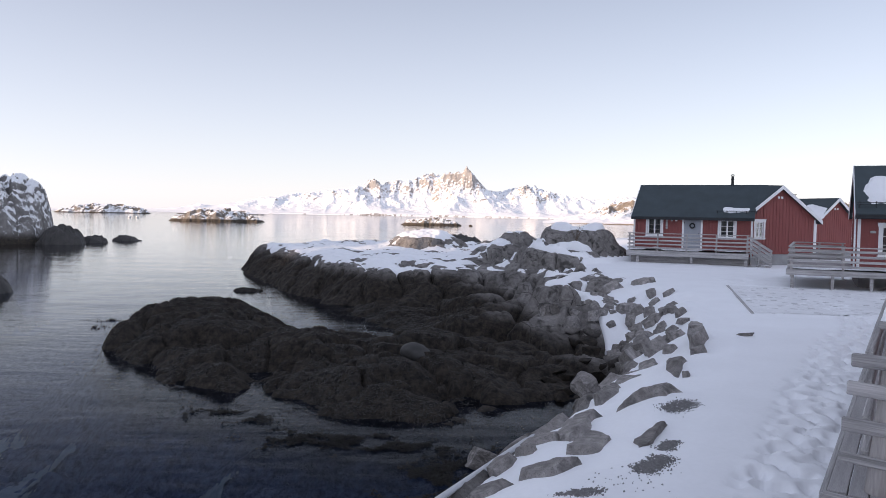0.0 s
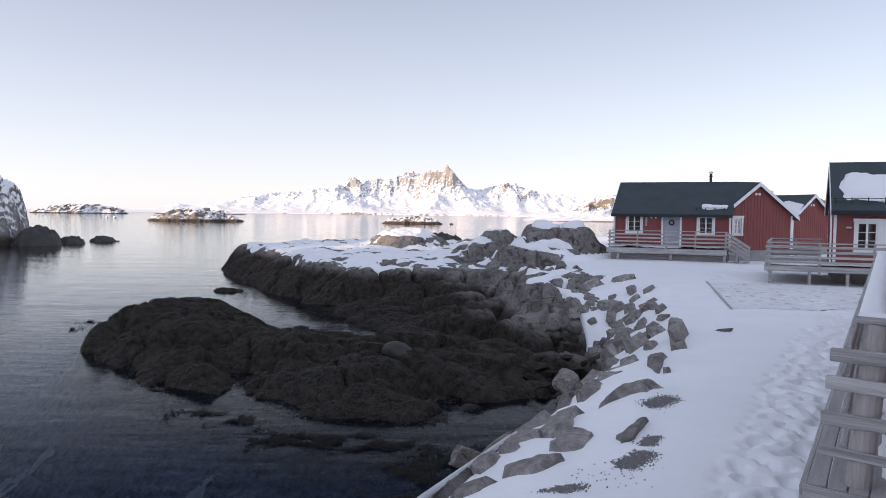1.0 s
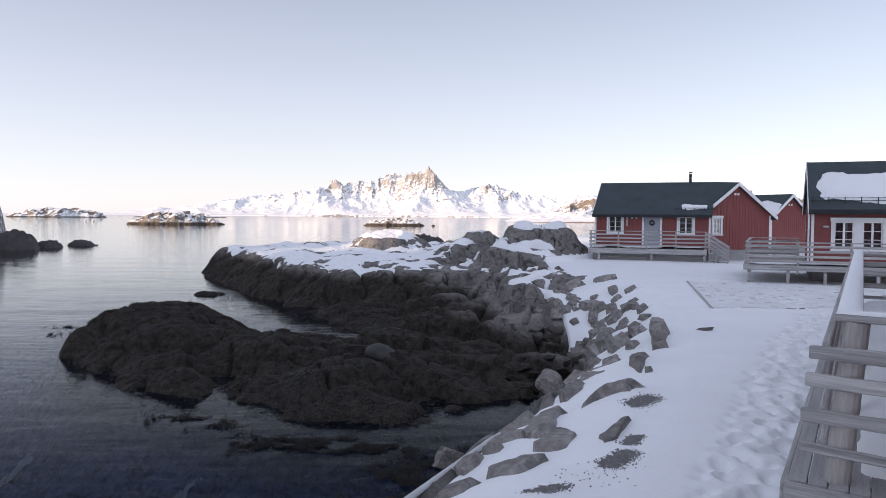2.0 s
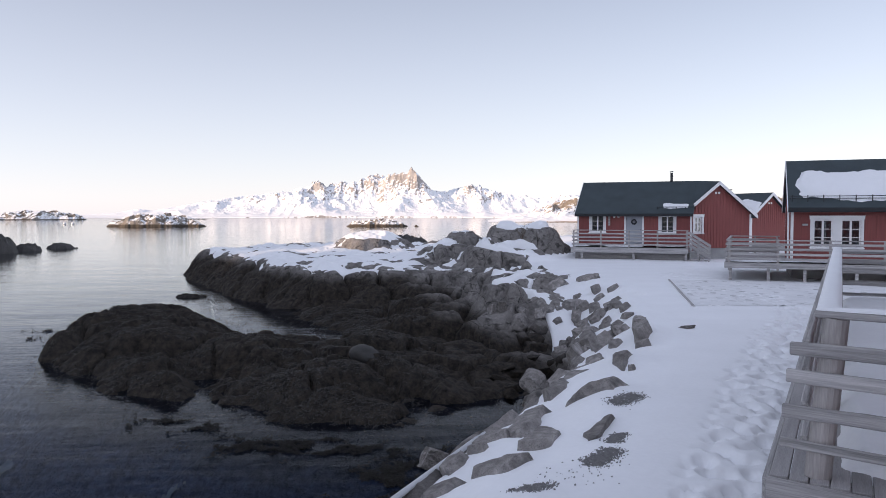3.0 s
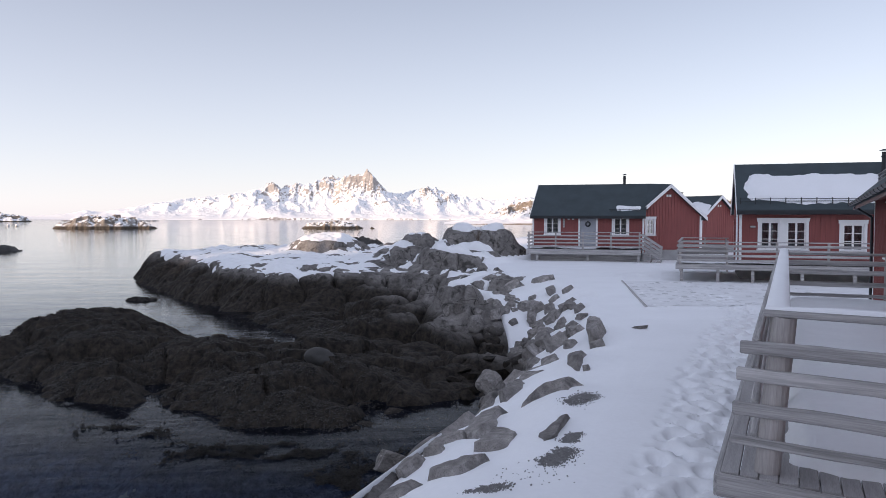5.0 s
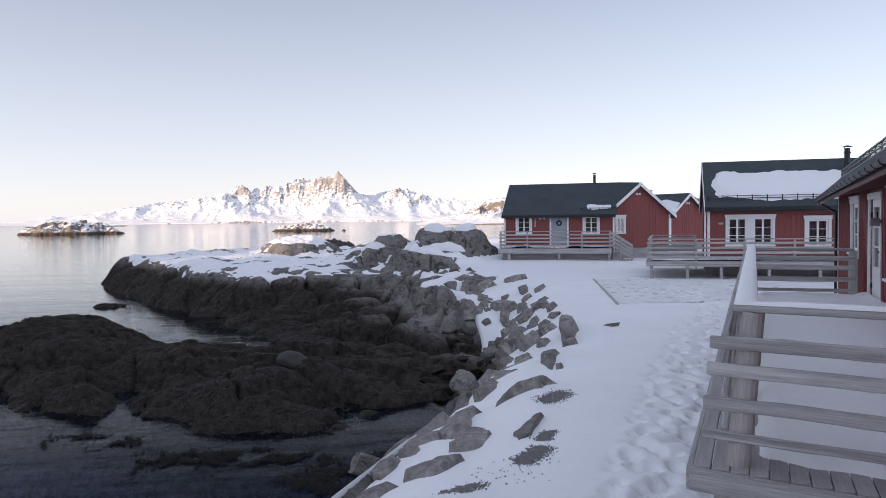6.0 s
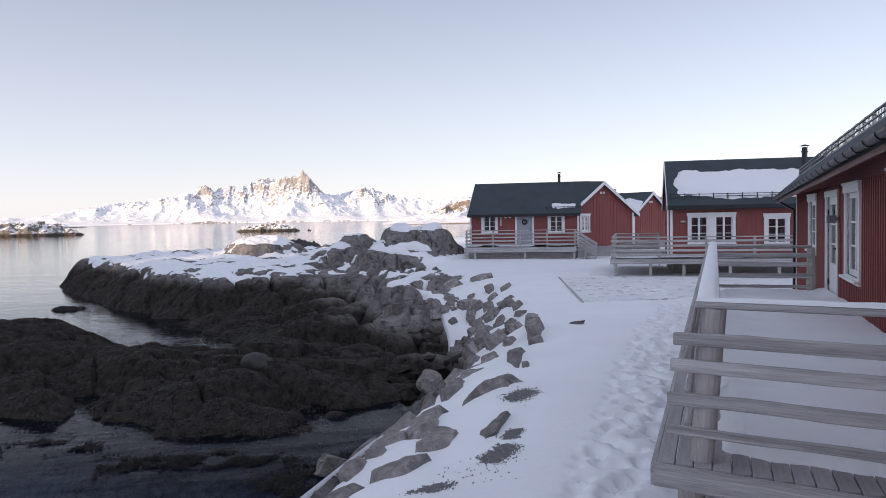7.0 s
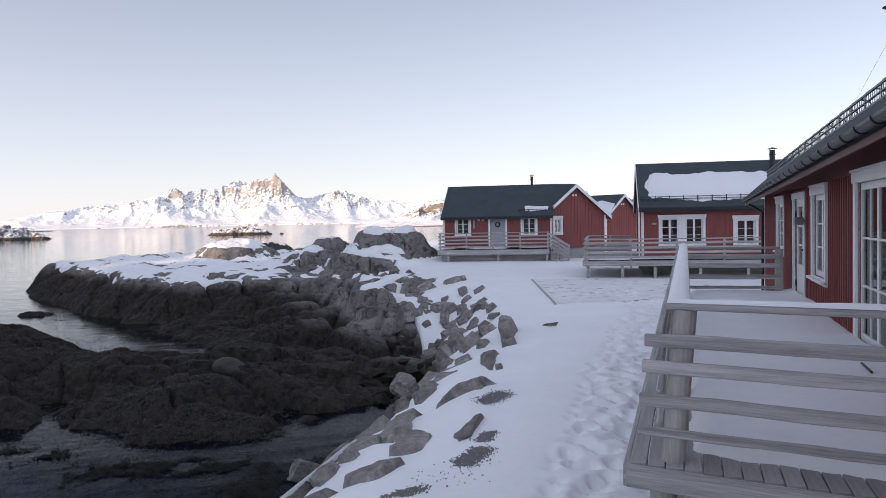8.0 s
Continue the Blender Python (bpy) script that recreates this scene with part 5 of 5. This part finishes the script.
def boulder_mesh(seed, flat=0.62, long=1.35):
    """A quarried block: a round lump pressed flat by a dozen random planes, then roughened."""
    rng = random.Random(seed)
    bm = bmesh.new()
    bmesh.ops.create_icosphere(bm, subdivisions=4, radius=0.62)
    planes = []
    for ax in range(3):
        for sgn in (-1, 1):
            n = Vector((0, 0, 0))
            n[ax] = sgn
            n += Vector((rng.uniform(-0.4, 0.4), rng.uniform(-0.4, 0.4), rng.uniform(-0.4, 0.4)))
            planes.append((n.normalized(), rng.uniform(0.22, 0.37)))
    for _ in range(7):
        n = Vector((rng.gauss(0, 1), rng.gauss(0, 1), rng.gauss(0, 1))).normalized()
        planes.append((n, rng.uniform(0.28, 0.42)))
    for _ in range(2):
        for n, d in planes:
            for v in bm.verts:
                k = v.co.dot(n) - d
                if k > 0:
                    v.co -= n * k
    off = Vector((seed * 3.7, 0, 0))
    for v in bm.verts:
        v.co += v.co.normalized() * (0.02 * noise.noise(v.co * 4 + off) + 0.014 * noise.noise(v.co * 11 + off))
        v.co.x *= long
        v.co.z *= flat * 1.15
    wide = max(v.co.x for v in bm.verts) - min(v.co.x for v in bm.verts)
    bmesh.ops.scale(bm, vec=(1 / wide, 1 / wide, 1 / wide), verts=bm.verts)
    me = bpy.data.meshes.new("boulder")
    bm.to_mesh(me)
    bm.free()
    me.materials.append(BOULDER)
    return me


BLOCKS = [boulder_mesh(s, 0.62 + 0.09 * (s % 5), 1.1 + 0.18 * (s % 4)) for s in range(14)]
LABELS = ("angular grey granite boulder half sunk in snow", "pale granite boulder of the bank with snow about it")


def slab(x, y, length, width, turn, k, proud=0.05, thick=0.34):
    """A broad flat-topped stone bedded in the slope, its top just clear of the snow."""
    rng = random.Random(k * 13 + 5)
    bm = bmesh.new()
    bmesh.ops.create_icosphere(bm, subdivisions=5, radius=0.9)
    planes = [(Vector((rng.uniform(-0.10, 0.10), rng.uniform(-0.16, 0.16), 1)).normalized(), 0.40), (Vector((0, 0, -1)), 0.4)]
    a0 = rng.uniform(-0.3, 0.3)
    sides = rng.choice((4, 5, 5, 6))
    for q in range(sides):
        a = a0 + q * 2 * math.pi / sides + rng.uniform(-0.4, 0.4)
        planes.append((Vector((math.cos(a), math.sin(a), rng.uniform(0.05, 0.5))).normalized(), rng.uniform(0.27, 0.5)))
    planes.append((Vector((rng.uniform(-0.6, 0.6), rng.uniform(-0.6, 0.6), 0.8)).normalized(), rng.uniform(0.40, 0.5)))
    for _ in range(2):
        for n, d in planes:
            for v in bm.verts:
                over = v.co.dot(n) - d
                if over > 0:
                    v.co -= n * over
    off = Vector((k * 3.7, 1.3, 0))
    spans = [max(v.co[i] for v in bm.verts) - min(v.co[i] for v in bm.verts) for i in range(3)]
    for v in bm.verts:
        v.co = Vector((v.co.x / spans[0] * length, v.co.y / spans[1] * width, v.co.z / spans[2] * thick))
        v.co += Vector((noise.noise(v.co * 3 + off), noise.noise(v.co * 3 + off * 2), 0.6 * noise.noise(v.co * 2.4 - off))) * 0.05
        v.co.z += 0.012 * noise.noise(v.co * 9 + off)
    ob = mesh_object("boulder", bm, BOULDER)
    dx = (height_at(x + 0.35, y, snow_z) - height_at(x - 0.35, y, snow_z)) / 0.7
    dy = (height_at(x, y + 0.35, snow_z) - height_at(x, y - 0.35, snow_z)) / 0.7
    up = Vector((-max(-0.8, min(0.8, dx)), -max(-0.8, min(0.8, dy)), 1)).normalized()
    along = Vector((math.cos(radians(turn)), math.sin(radians(turn)), 0))
    along = (along - up * along.dot(up)).normalized()
    side = up.cross(along)
    m = Matrix((along, side, up)).transposed().to_4x4()
    ob.matrix_world = Matrix.Translation((x, y, height_at(x, y, snow_z) + proud - thick / 2)) @ m
    return tagged(ob, "flat grey-brown granite slab bedded in the snowy bank", "boulder", "boulders of the bank")


def put_boulder(x, y, width, height, k, sink=0.3, tilt=16, turn=None):
    rng = random.Random(k * 7 + 1)
    ob = new("boulder", BLOCKS[k % len(BLOCKS)])
    z = max(height_at(x, y, rock_z), height_at(x, y, snow_z)) if x > 0.5 and y < 34 else height_at(x, y, rock_z)
    ob.matrix_world = pose(x, y, z + height * (0.5 - sink), rng.uniform(-tilt, tilt), rng.uniform(-tilt, tilt), turn if turn is not None else rng.uniform(-35, 35)) @ Matrix.Diagonal((width, width * rng.uniform(0.9, 1.3), height * 1.05, 1))
    tagged(ob, LABELS[k % 2], "boulder", "boulders of the bank")
    return ob


# flat stones of the near slope: place, length, width, turn
BEDDED = ((3.2, 11.45, 0.95, 0.85, 50), (2.66, 9.45, 1.7, 0.38, 59), (1.95, 9.52, 1.25, 0.55, 62), (2.09, 10.9, 2.2, 0.5, 65), (1.29, 8.75, 1.0, 1.1, 24), (3.1, 13.5, 2.4, 0.7, 68), (4.5, 14.4, 1.8, 0.5, 64),
          (5.98, 20.3, 1.4, 1.1, -83), (4.96, 19.4, 1.2, 0.9, -83), (4.71, 16.9, 0.7, 1.2, -11), (0.85, 9.5, 0.6, 0.6, -53), (1.88, 11.8, 1.6, 0.5, 67), (1.17, 9.7, 0.5, 0.5, 40), (4.37, 13.39, 0.4, 0.2, 29),
          (1.45, 10.4, 0.8, 0.8, 60), (0.55, 8.2, 1.1, 0.8, 50), (5.27, 17.33, 0.6, 0.55, 60), (3.8, 16.2, 1.5, 0.9, 65), (2.9, 14.9, 1.3, 0.8, 62), (2.2, 12.9, 1.3, 0.6, 64))
for i, (x, y, a, b, turn) in enumerate(BEDDED):
    slab(x, y, a, b, turn, i, 0.16 if i == 0 else 0.09, 0.42)
# blocks further along: place, width, height
BLOCK_ROWS = ((5.28, 18.0, 0.72, 0.55), (5.44, 26.05, 0.66, 0.51), (4.89, 23.28, 0.55, 0.42), (5.13, 22.06, 0.45, 0.48), (5.53, 22.67, 0.7, 0.4), (5.73, 21.53, 0.24, 0.2), (6.94, 29.11, 1.05, 0.6), (7.43, 28.06, 0.55, 0.5),
              (8.51, 32.55, 0.75, 0.4), (8.2, 29.75, 0.46, 0.42), (7.54, 33.08, 0.62, 0.6), (6.98, 23.05, 0.4, 0.3), (7.05, 22.35, 0.42, 0.36), (8.7, 29.11, 0.42, 0.32), 
              (5.18, 26.51, 0.64, 0.62), (5.16, 27.95, 1.6, 0.9), (5.38, 31.91, 0.58, 0.28), (5.74, 29.48, 0.5, 0.25), (4.18, 23.34, 0.58, 0.5), (4.82, 19.0, 0.58, 0.46))
rng = random.Random(8)
for i, (x, y, w, h) in enumerate(BLOCK_ROWS):
    slab(x, y, w * 1.75, 1.4 * w * rng.uniform(0.75, 1.0), rng.uniform(-20, 60), 40 + i, h * 0.42, h * 1.8)
# smaller stones between them
count = 0
while count < 74:
    y = rng.uniform(14.5, 31.0)
    x = rng.uniform(-1.0, 9.0)
    e = float(line_distance(np.array([x]), np.array([y]), EDGE)[0])
    if not 0.5 < e < (1.95 if y < 24 else 2.8) or rng.random() > 0.2 + 0.4 * e:
        continue
    w = rng.uniform(0.25, 0.65) * (1.0 if y < 17 else 1.15)
    slab(x, y, w * (2.2 if y < 17 else 1.3), w, rng.gauss(62, 10) if y < 17 else rng.uniform(0, 80), 90 + count, 0.03 if y < 17 else 0.09, 0.4)
    count += 1
RIM_BLOCKS = ((2.75, 14.4, 0.5, 0.4), (3.3, 16.6, 0.28, 0.22), (4.0, 18.2, 0.34, 0.3), (4.4, 19.4, 0.36, 0.3), (5.0, 20.3, 0.6, 0.45), (4.27, 28.48, 0.46, 0.6), (3.93, 28.78, 0.4, 0.6), (6.2, 24.2, 0.5, 0.35), (6.5, 26.0, 0.65, 0.5), (1.5, 12.6, 0.5, 0.45), (6.0, 19.6, 0.5, 0.35), (6.6, 20.8, 0.4, 0.32))
for i, (x, y, w, h) in enumerate(RIM_BLOCKS):
    put_boulder(x, y, w, h, 60 + i, 0.34, 12)
rng = random.Random(5)
count = 0
while count < 110:
    y = rng.uniform(9.0, 31.0)
    x = rng.uniform(-2.0, 9.0)
    e = float(line_distance(np.array([x]), np.array([y]), EDGE)[0])
    if not (2.9 if y > 24 else 2.2) < e < 4.2 or rng.random() > 0.3 + 0.25 * e:
        continue
    if math.hypot(x - 3.5, y - 18.8) < 1.1:   # one gap in the row, open to the water
        continue
    w = rng.uniform(0.28, 0.6) * 1.1
    put_boulder(x, y, w, w * rng.uniform(0.6, 0.95), 100 + count, 0.5)
    count += 1
slab(5.74, 16.85, 2.0, 0.55, 67, 79, 0.24, 0.8)
slab(5.5, 16.1, 1.1, 0.5, 60, 80, 0.14, 0.6)
slab(6.0, 17.9, 0.7, 0.5, 60, 78, 0.22, 0.7)

# gravel breaking through the snow beside the bank
def raw_object(name, verts, faces, mat):
    me = bpy.data.meshes.new(name)
    me.from_pydata(verts, [], faces)
    me.materials.append(mat)
    return new(name, me)


def gravel_patch(points, width, n, k):
    rng = random.Random(k)
    verts, faces = [], []
    for _ in range(n):
        i = rng.randrange(len(points) - 1)
        f = rng.random()
        x = points[i][0] * (1 - f) + points[i + 1][0] * f + rng.gauss(0, width)
        y = points[i][1] * (1 - f) + points[i + 1][1] * f + rng.gauss(0, width)
        r, a = rng.uniform(0.006, 0.017), rng.uniform(0, 1.6)
        z = height_at(x, y, snow_z) + 0.003
        o = len(verts)
        c, s = r * math.cos(a), r * math.sin(a)
        q = rng.uniform(0.6, 1.0)
        verts += [(x + c, y + s, z + 0.2 * r), (x - s * q, y + c * q, z), (x - c, y - s, z + 0.1 * r), (x + s * q, y - c * q, z), (x + 0.2 * c, y, z + r * 0.8), (x, y, z - r)]
        faces += [(o + i_, o + (i_ + 1) % 4, o + 4) for i_ in range(4)] + [(o + (i_ + 1) % 4, o + i_, o + 5) for i_ in range(4)]
    return tagged(raw_object("gravel", verts, faces, GRAVEL), "dark gravel showing through thin snow", "gravel", kind="stuff")


gravel_patch(((2.15, 7.95), (2.5, 8.4)), 0.07, 1700, 1)
gravel_patch(((3.2, 10.5), (3.6, 10.95)), 0.08, 1500, 2)
gravel_patch(((1.2, 7.2), (1.55, 7.35)), 0.05, 800, 3)
gravel_patch(((2.6, 8.75), (2.8, 9.1)), 0.05, 900, 4)
gravel_patch(((1.6, 7.6), (2.3, 7.6)), 0.2, 50, 5)
# one round boulder in the weed, and small stones on the snow by the far cabin
bm = bmesh.new()
bmesh.ops.create_icosphere(bm, subdivisions=4, radius=0.5)
for v in bm.verts:
    v.co *= 1 + 0.3 * noise.noise(v.co * 1.7) + 0.05 * noise.noise(v.co * 6)
    v.co.z *= 0.72
rounded = mesh_object("boulder", bm, ROUND_STONE, smooth=True)
rounded.matrix_world = pose(-0.75, 22.9, height_at(-0.75, 22.9, rock_z) + 0.20, 8, 4, 30) @ Matrix.Diagonal((0.95, 0.8, 0.85, 1))
tagged(rounded, "smooth rounded grey boulder among the weed", "boulder")
for i, (x, y, s) in enumerate(((13.1, 42.5, 0.5), (13.9, 39.8, 0.25), (13.2, 38.4, 0.22), (14.4, 40.6, 0.2), (7.0, 17.6, 0.3), (11.9, 37.0, 0.3), (10.4, 36.4, 0.55))):
    put_boulder(x, y, s, s * 0.5, 300 + i, 0.45, 10)

# a grey plastic pipe down the bank
pipe = part("pipe", tube((1.62, 11.8, 1.72), (-0.62, 7.35, 1.80), 0.04, 0.04, 14), PIPE, None)
tagged(pipe, "pale grey plastic pipe lying down the rocky bank", "pipe")


# ---- weed floating at the rocks' feet ----
def weed_bed(x, y, rx, ry, angle, k, n):
    """Many small curled fronds at the surface, thinning outwards."""
    g = np.random.RandomState(k)
    r, a = g.rand(n) ** 0.7, g.uniform(0, 2 * math.pi, n)
    u, v = r * rx * np.cos(a), r * ry * np.sin(a)
    ok = np.abs(fbm(u * 0.9, v * 1.5, 4, k, 0.6)) < 0.15 * (1.15 - r) ** 1.5
    u, v = u[ok], v[ok]
    n = len(u)
    h, b, w, up = g.uniform(0, 2 * math.pi, n), g.uniform(0.05, 0.15, n), g.uniform(0.006, 0.017, n), g.uniform(0, 0.045, n)
    d, s = np.stack([np.cos(h), np.sin(h), 0 * h], 1), np.stack([-np.sin(h), np.cos(h), 0 * h], 1)
    o = np.stack([u, v, g.uniform(-0.03, 0.015, n)], 1)
    w, b, lift = w[:, None], b[:, None], np.stack([0 * up, 0 * up, up], 1)
    pts = np.stack([o - s * w, o + s * w, o + d * b * 0.5 + s * w * 1.3 + lift, o + d * b * 0.5 - s * w * 1.3 + lift, o + d * b + lift * 0.3], 1).reshape(-1, 3)
    faces = [f for i in range(0, 5 * n, 5) for f in ((i, i + 1, i + 2, i + 3), (i + 3, i + 2, i + 4))]
    ob = raw_object("seaweed", pts.tolist(), faces, WEED)
    ob.matrix_world = pose(x, y, 0.02, 0, 0, angle)
    return tagged(ob, "brown-black seaweed floating at the surface", "seaweed", kind="stuff")


def sheet_at(x, y, sheet):
    return sheet[np.clip(np.searchsorted(ys, y), 0, len(ys) - 1), np.clip(np.searchsorted(xs, x), 0, len(xs) - 1)]


def fronds(name, x, y, z, heading, length, width, droop, mat, label):
    """Short tapering strips; droop holds the rise or fall of each one's middle and tip."""
    n = len(x)
    d, s_ = np.stack([np.cos(heading), np.sin(heading), 0 * x], 1), np.stack([-np.sin(heading), np.cos(heading), 0 * x], 1)
    o, w, b = np.stack([x, y, z], 1), width[:, None], length[:, None]
    mid, tip = np.stack([0 * x, 0 * x, droop[0]], 1), np.stack([0 * x, 0 * x, droop[1]], 1)
    pts = np.stack([o - s_ * w, o + s_ * w, o + d * b * 0.5 + s_ * w * 1.3 + mid, o + d * b * 0.5 - s_ * w * 1.3 + mid, o + d * b + tip], 1).reshape(-1, 3)
    faces = [f for i in range(0, 5 * n, 5) for f in ((i, i + 1, i + 2, i + 3), (i + 3, i + 2, i + 4))]
    return tagged(raw_object(name, pts.tolist(), faces, mat), label, "seaweed", kind="stuff")


g = np.random.RandomState(31)
n = 130000
wx_, wy_ = g.uniform(-14, 4.5, n), g.uniform(15.0, 39.0, n)
wz_ = sheet_at(wx_, wy_, rock_z)
clump = fbm(wx_ * 0.8, wy_ * 0.8, 4, 700)
ok = (wz_ > -0.04) & (wz_ < 1.5 + 0.9 * clump - 0.22 * np.clip(wx_ - 1.0, 0, 6)) & (sheet_at(wx_, wy_, snow_z) < wz_) & (clump > -0.30) & (np.hypot(sheet_at(wx_ + 0.15, wy_, rock_z) - sheet_at(wx_ - 0.15, wy_, rock_z), sheet_at(wx_, wy_ + 0.15, rock_z) - sheet_at(wx_, wy_ - 0.15, rock_z)) < 0.26) & (wx_ < 1.0 + 1.5 * clump)
x, y, z = wx_[ok], wy_[ok], wz_[ok]
n = len(x)
gx_, gy_ = sheet_at(x + 0.15, y, rock_z) - sheet_at(x - 0.15, y, rock_z), sheet_at(x, y + 0.15, rock_z) - sheet_at(x, y - 0.15, rock_z)
heading = np.arctan2(-gy_, -gx_) + g.normal(0, 1.1, n)
length = g.uniform(0.03, 0.10, n)
up = g.uniform(0.003, 0.03, n)
drop = [sheet_at(x + np.cos(heading) * length * q, y + np.sin(heading) * length * q, rock_z) - z for q in (0.5, 1.0)]
fronds("seaweed", x, y, z, heading, length, g.uniform(0.006, 0.017, n), (drop[0] + up, drop[1] + 0.6 * up), FROND, "brown-black bladder weed hanging over the low rocks")

n = 60000
wx_, wy_ = g.uniform(-15, 3.0, n), g.uniform(12.0, 40.0, n)
wz_ = sheet_at(wx_, wy_, rock_z)
thin = fbm(wx_ * 0.55, wy_ * 0.75, 5, 720, 0.62)
lace = np.abs(fbm(wx_ * 0.8, wy_ * 1.2, 4, 730, 0.6))
ok = (wz_ < 0.02) & (wz_ > -1.7) & ((lace < 0.10 * (1.3 + wz_ * 0.75)) | ((wz_ > -0.25) & (thin > 0.05)))
x, y = wx_[ok], wy_[ok]
n = len(x)
fronds("seaweed", x, y, g.uniform(-0.02, 0.03, n), g.uniform(0, 6.28, n), g.uniform(0.05, 0.15, n), g.uniform(0.004, 0.012, n), (g.uniform(0, 0.04, n), g.uniform(-0.01, 0.02, n)), FROND, "brown-black seaweed floating at the rocks' feet")
weed_bed(-1.9, 16.5, 3.0, 1.0, -8, 900, 16000)
weed_bed(0.4, 14.6, 2.2, 1.3, 55, 910, 18000)
weed_bed(-5.2, 18.6, 1.8, 0.8, -20, 950, 5000)
weed_bed(-14.2, 32.5, 1.6, 0.6, 30, 960, 2200)
weed_bed(-14.4, 34.5, 2.0, 0.7, 10, 965, 2200)

# ---- paved court by the cabins: kerb board and stones showing through thin snow ----
kerb_a, kerb_b = Vector((11.65, 31.19, 2.39)), Vector((8.89, 21.79, 2.39))
kd = (kerb_a - kerb_b)
kerb = mesh_object("kerb_board", box(0, kd.length, -0.04, 0.04, -0.2, 0.012, 0.005, Matrix.Translation(kerb_b) @ pose(0, 0, 0, 0, 0, math.degrees(math.atan2(kd.y, kd.x)))), GREY_WOOD)
tagged(kerb, "grey timber kerb along the paved court", "kerb", kind="structure")
court = new("paving")
tagged(court, "stone paving showing through thin trodden snow", "paving", kind="structure")
court.matrix_world = pose(8.85, 21.79, 0, 0, 0, math.degrees(math.atan2(kd.y, kd.x)))
cu, cv_ = np.arange(0.0, 9.9, 0.12), np.arange(-9.0, 0.0, 0.12)
CU, CV = np.meshgrid(cu, cv_)
ca, sa = kd.x / kd.length, kd.y / kd.length
WX, WY = 8.85 + CU * ca - CV * sa, 21.79 + CU * sa + CV * ca
court_z = shore(WX, WY) + 0.03 * fbm(WX * 0.35, WY * 0.35, 3, 61) + 0.028
thin_snow = grid_object("thin_snow", cu, cv_, court_z, THIN_SNOW, keep=(CU > -0.35 * CV + 0.3 * fbm(CU, CV, 3, 170))[:-1, :-1])
thin_snow.matrix_world = court.matrix_world.copy()
tagged(thin_snow, "thin grey trodden snow over the paved court", "snow", kind="structure")
stone_me = None
rng = random.Random(11)
made = 0
for i in range(24):
    for j in range(23):
        x, y = 0.25 + 0.39 * i + (0.18 if j % 2 else 0), -0.3 - 0.27 * j
        if x < -0.35 * y or made >= 295 or rng.random() < 0.5:
            continue
        if stone_me is None:
            ob = part("paving_stone", box(-0.17, 0.17, -0.11, 0.11, -0.08, 0.0, 0.02), PAVING, court)
            stone_me = ob.data
        else:
            ob = new("paving_stone", stone_me)
            ob.parent = court
        w = court.matrix_world @ Vector((x, y, 0))
        ob.matrix_local = pose(x, y, float(shore(np.array([w.x]), np.array([w.y]))[0] + 0.03 * fbm(np.array([w.x]) * 0.35, np.array([w.y]) * 0.35, 3, 61)[0]) + 0.028 + rng.uniform(-0.008, 0.008), rng.uniform(-3, 3), rng.uniform(-3, 3), rng.uniform(-6, 6))
        made += 1

# a bare shrub on the outcrop
shrub = new("shrub")
shrub.matrix_world = pose(8.1, 46.4, height_at(8.1, 46.4, snow_z) - 0.05)
rng = random.Random(21)
for i in range(16):
    a, l = rng.uniform(0, 6.28), rng.uniform(0.5, 1.1)
    tip = Vector((math.cos(a) * l * 0.45, math.sin(a) * l * 0.45, l))
    part("twig", tube((0, 0, 0), tip, 0.012, 0.004, 5), TWIG, shrub)
    part("twig", tube(tip * 0.55, tip * 0.6 + Vector((rng.uniform(-0.3, 0.3), rng.uniform(-0.3, 0.3), 0.3)), 0.007, 0.003, 5), TWIG, shrub)
tagged(shrub, "small bare leafless shrub in the snow", "shrub")


# pale sand between the weed on the sea floor
bed = blurred(rock_z, 2) + 0.05


def sand_patch(x, y, rx, ry, k):
    us_, vs_ = np.arange(-rx, rx, 0.06), np.arange(-ry, ry, 0.06)
    U_, V_ = np.meshgrid(us_, vs_)
    mask = 1 - np.hypot(U_ / rx, V_ / ry) + 0.8 * fbm(U_ * 2.1, V_ * 2.1, 4, k, 0.55)
    zz_ = bed[np.ix_(np.searchsorted(ys, y + vs_), np.searchsorted(xs, x + us_))]
    ob = grid_object("sand", us_, vs_, zz_, SAND, keep=mask[:-1, :-1] > 0.3)
    ob.matrix_world = pose(x, y, 0)
    return tagged(ob, "pale sand patch on the sea floor", "sand", kind="stuff")


for i, (x, y, rx, ry) in enumerate(((-5.4, 17.6, 0.7, 0.5), (-11.3, 20.6, 1.3, 1.0), (-8.0, 16.4, 1.5, 0.8), (-10.2, 17.4, 1.0, 0.6), (-14.5, 24.5, 1.2, 1.2), (-6.8, 15.6, 0.8, 0.5), (-2.6, 15.2, 0.3, 0.2))):
    sand_patch(x, y, rx, ry, 1000 + 7 * i)

stick = mesh_object("broom_handle", tube((5.77, 6.33, 3.51), (5.53, 5.95, 3.51), 0.012, 0.012, 8), DARK)
tagged(stick, "short dark stick lying on the deck snow", "stick")
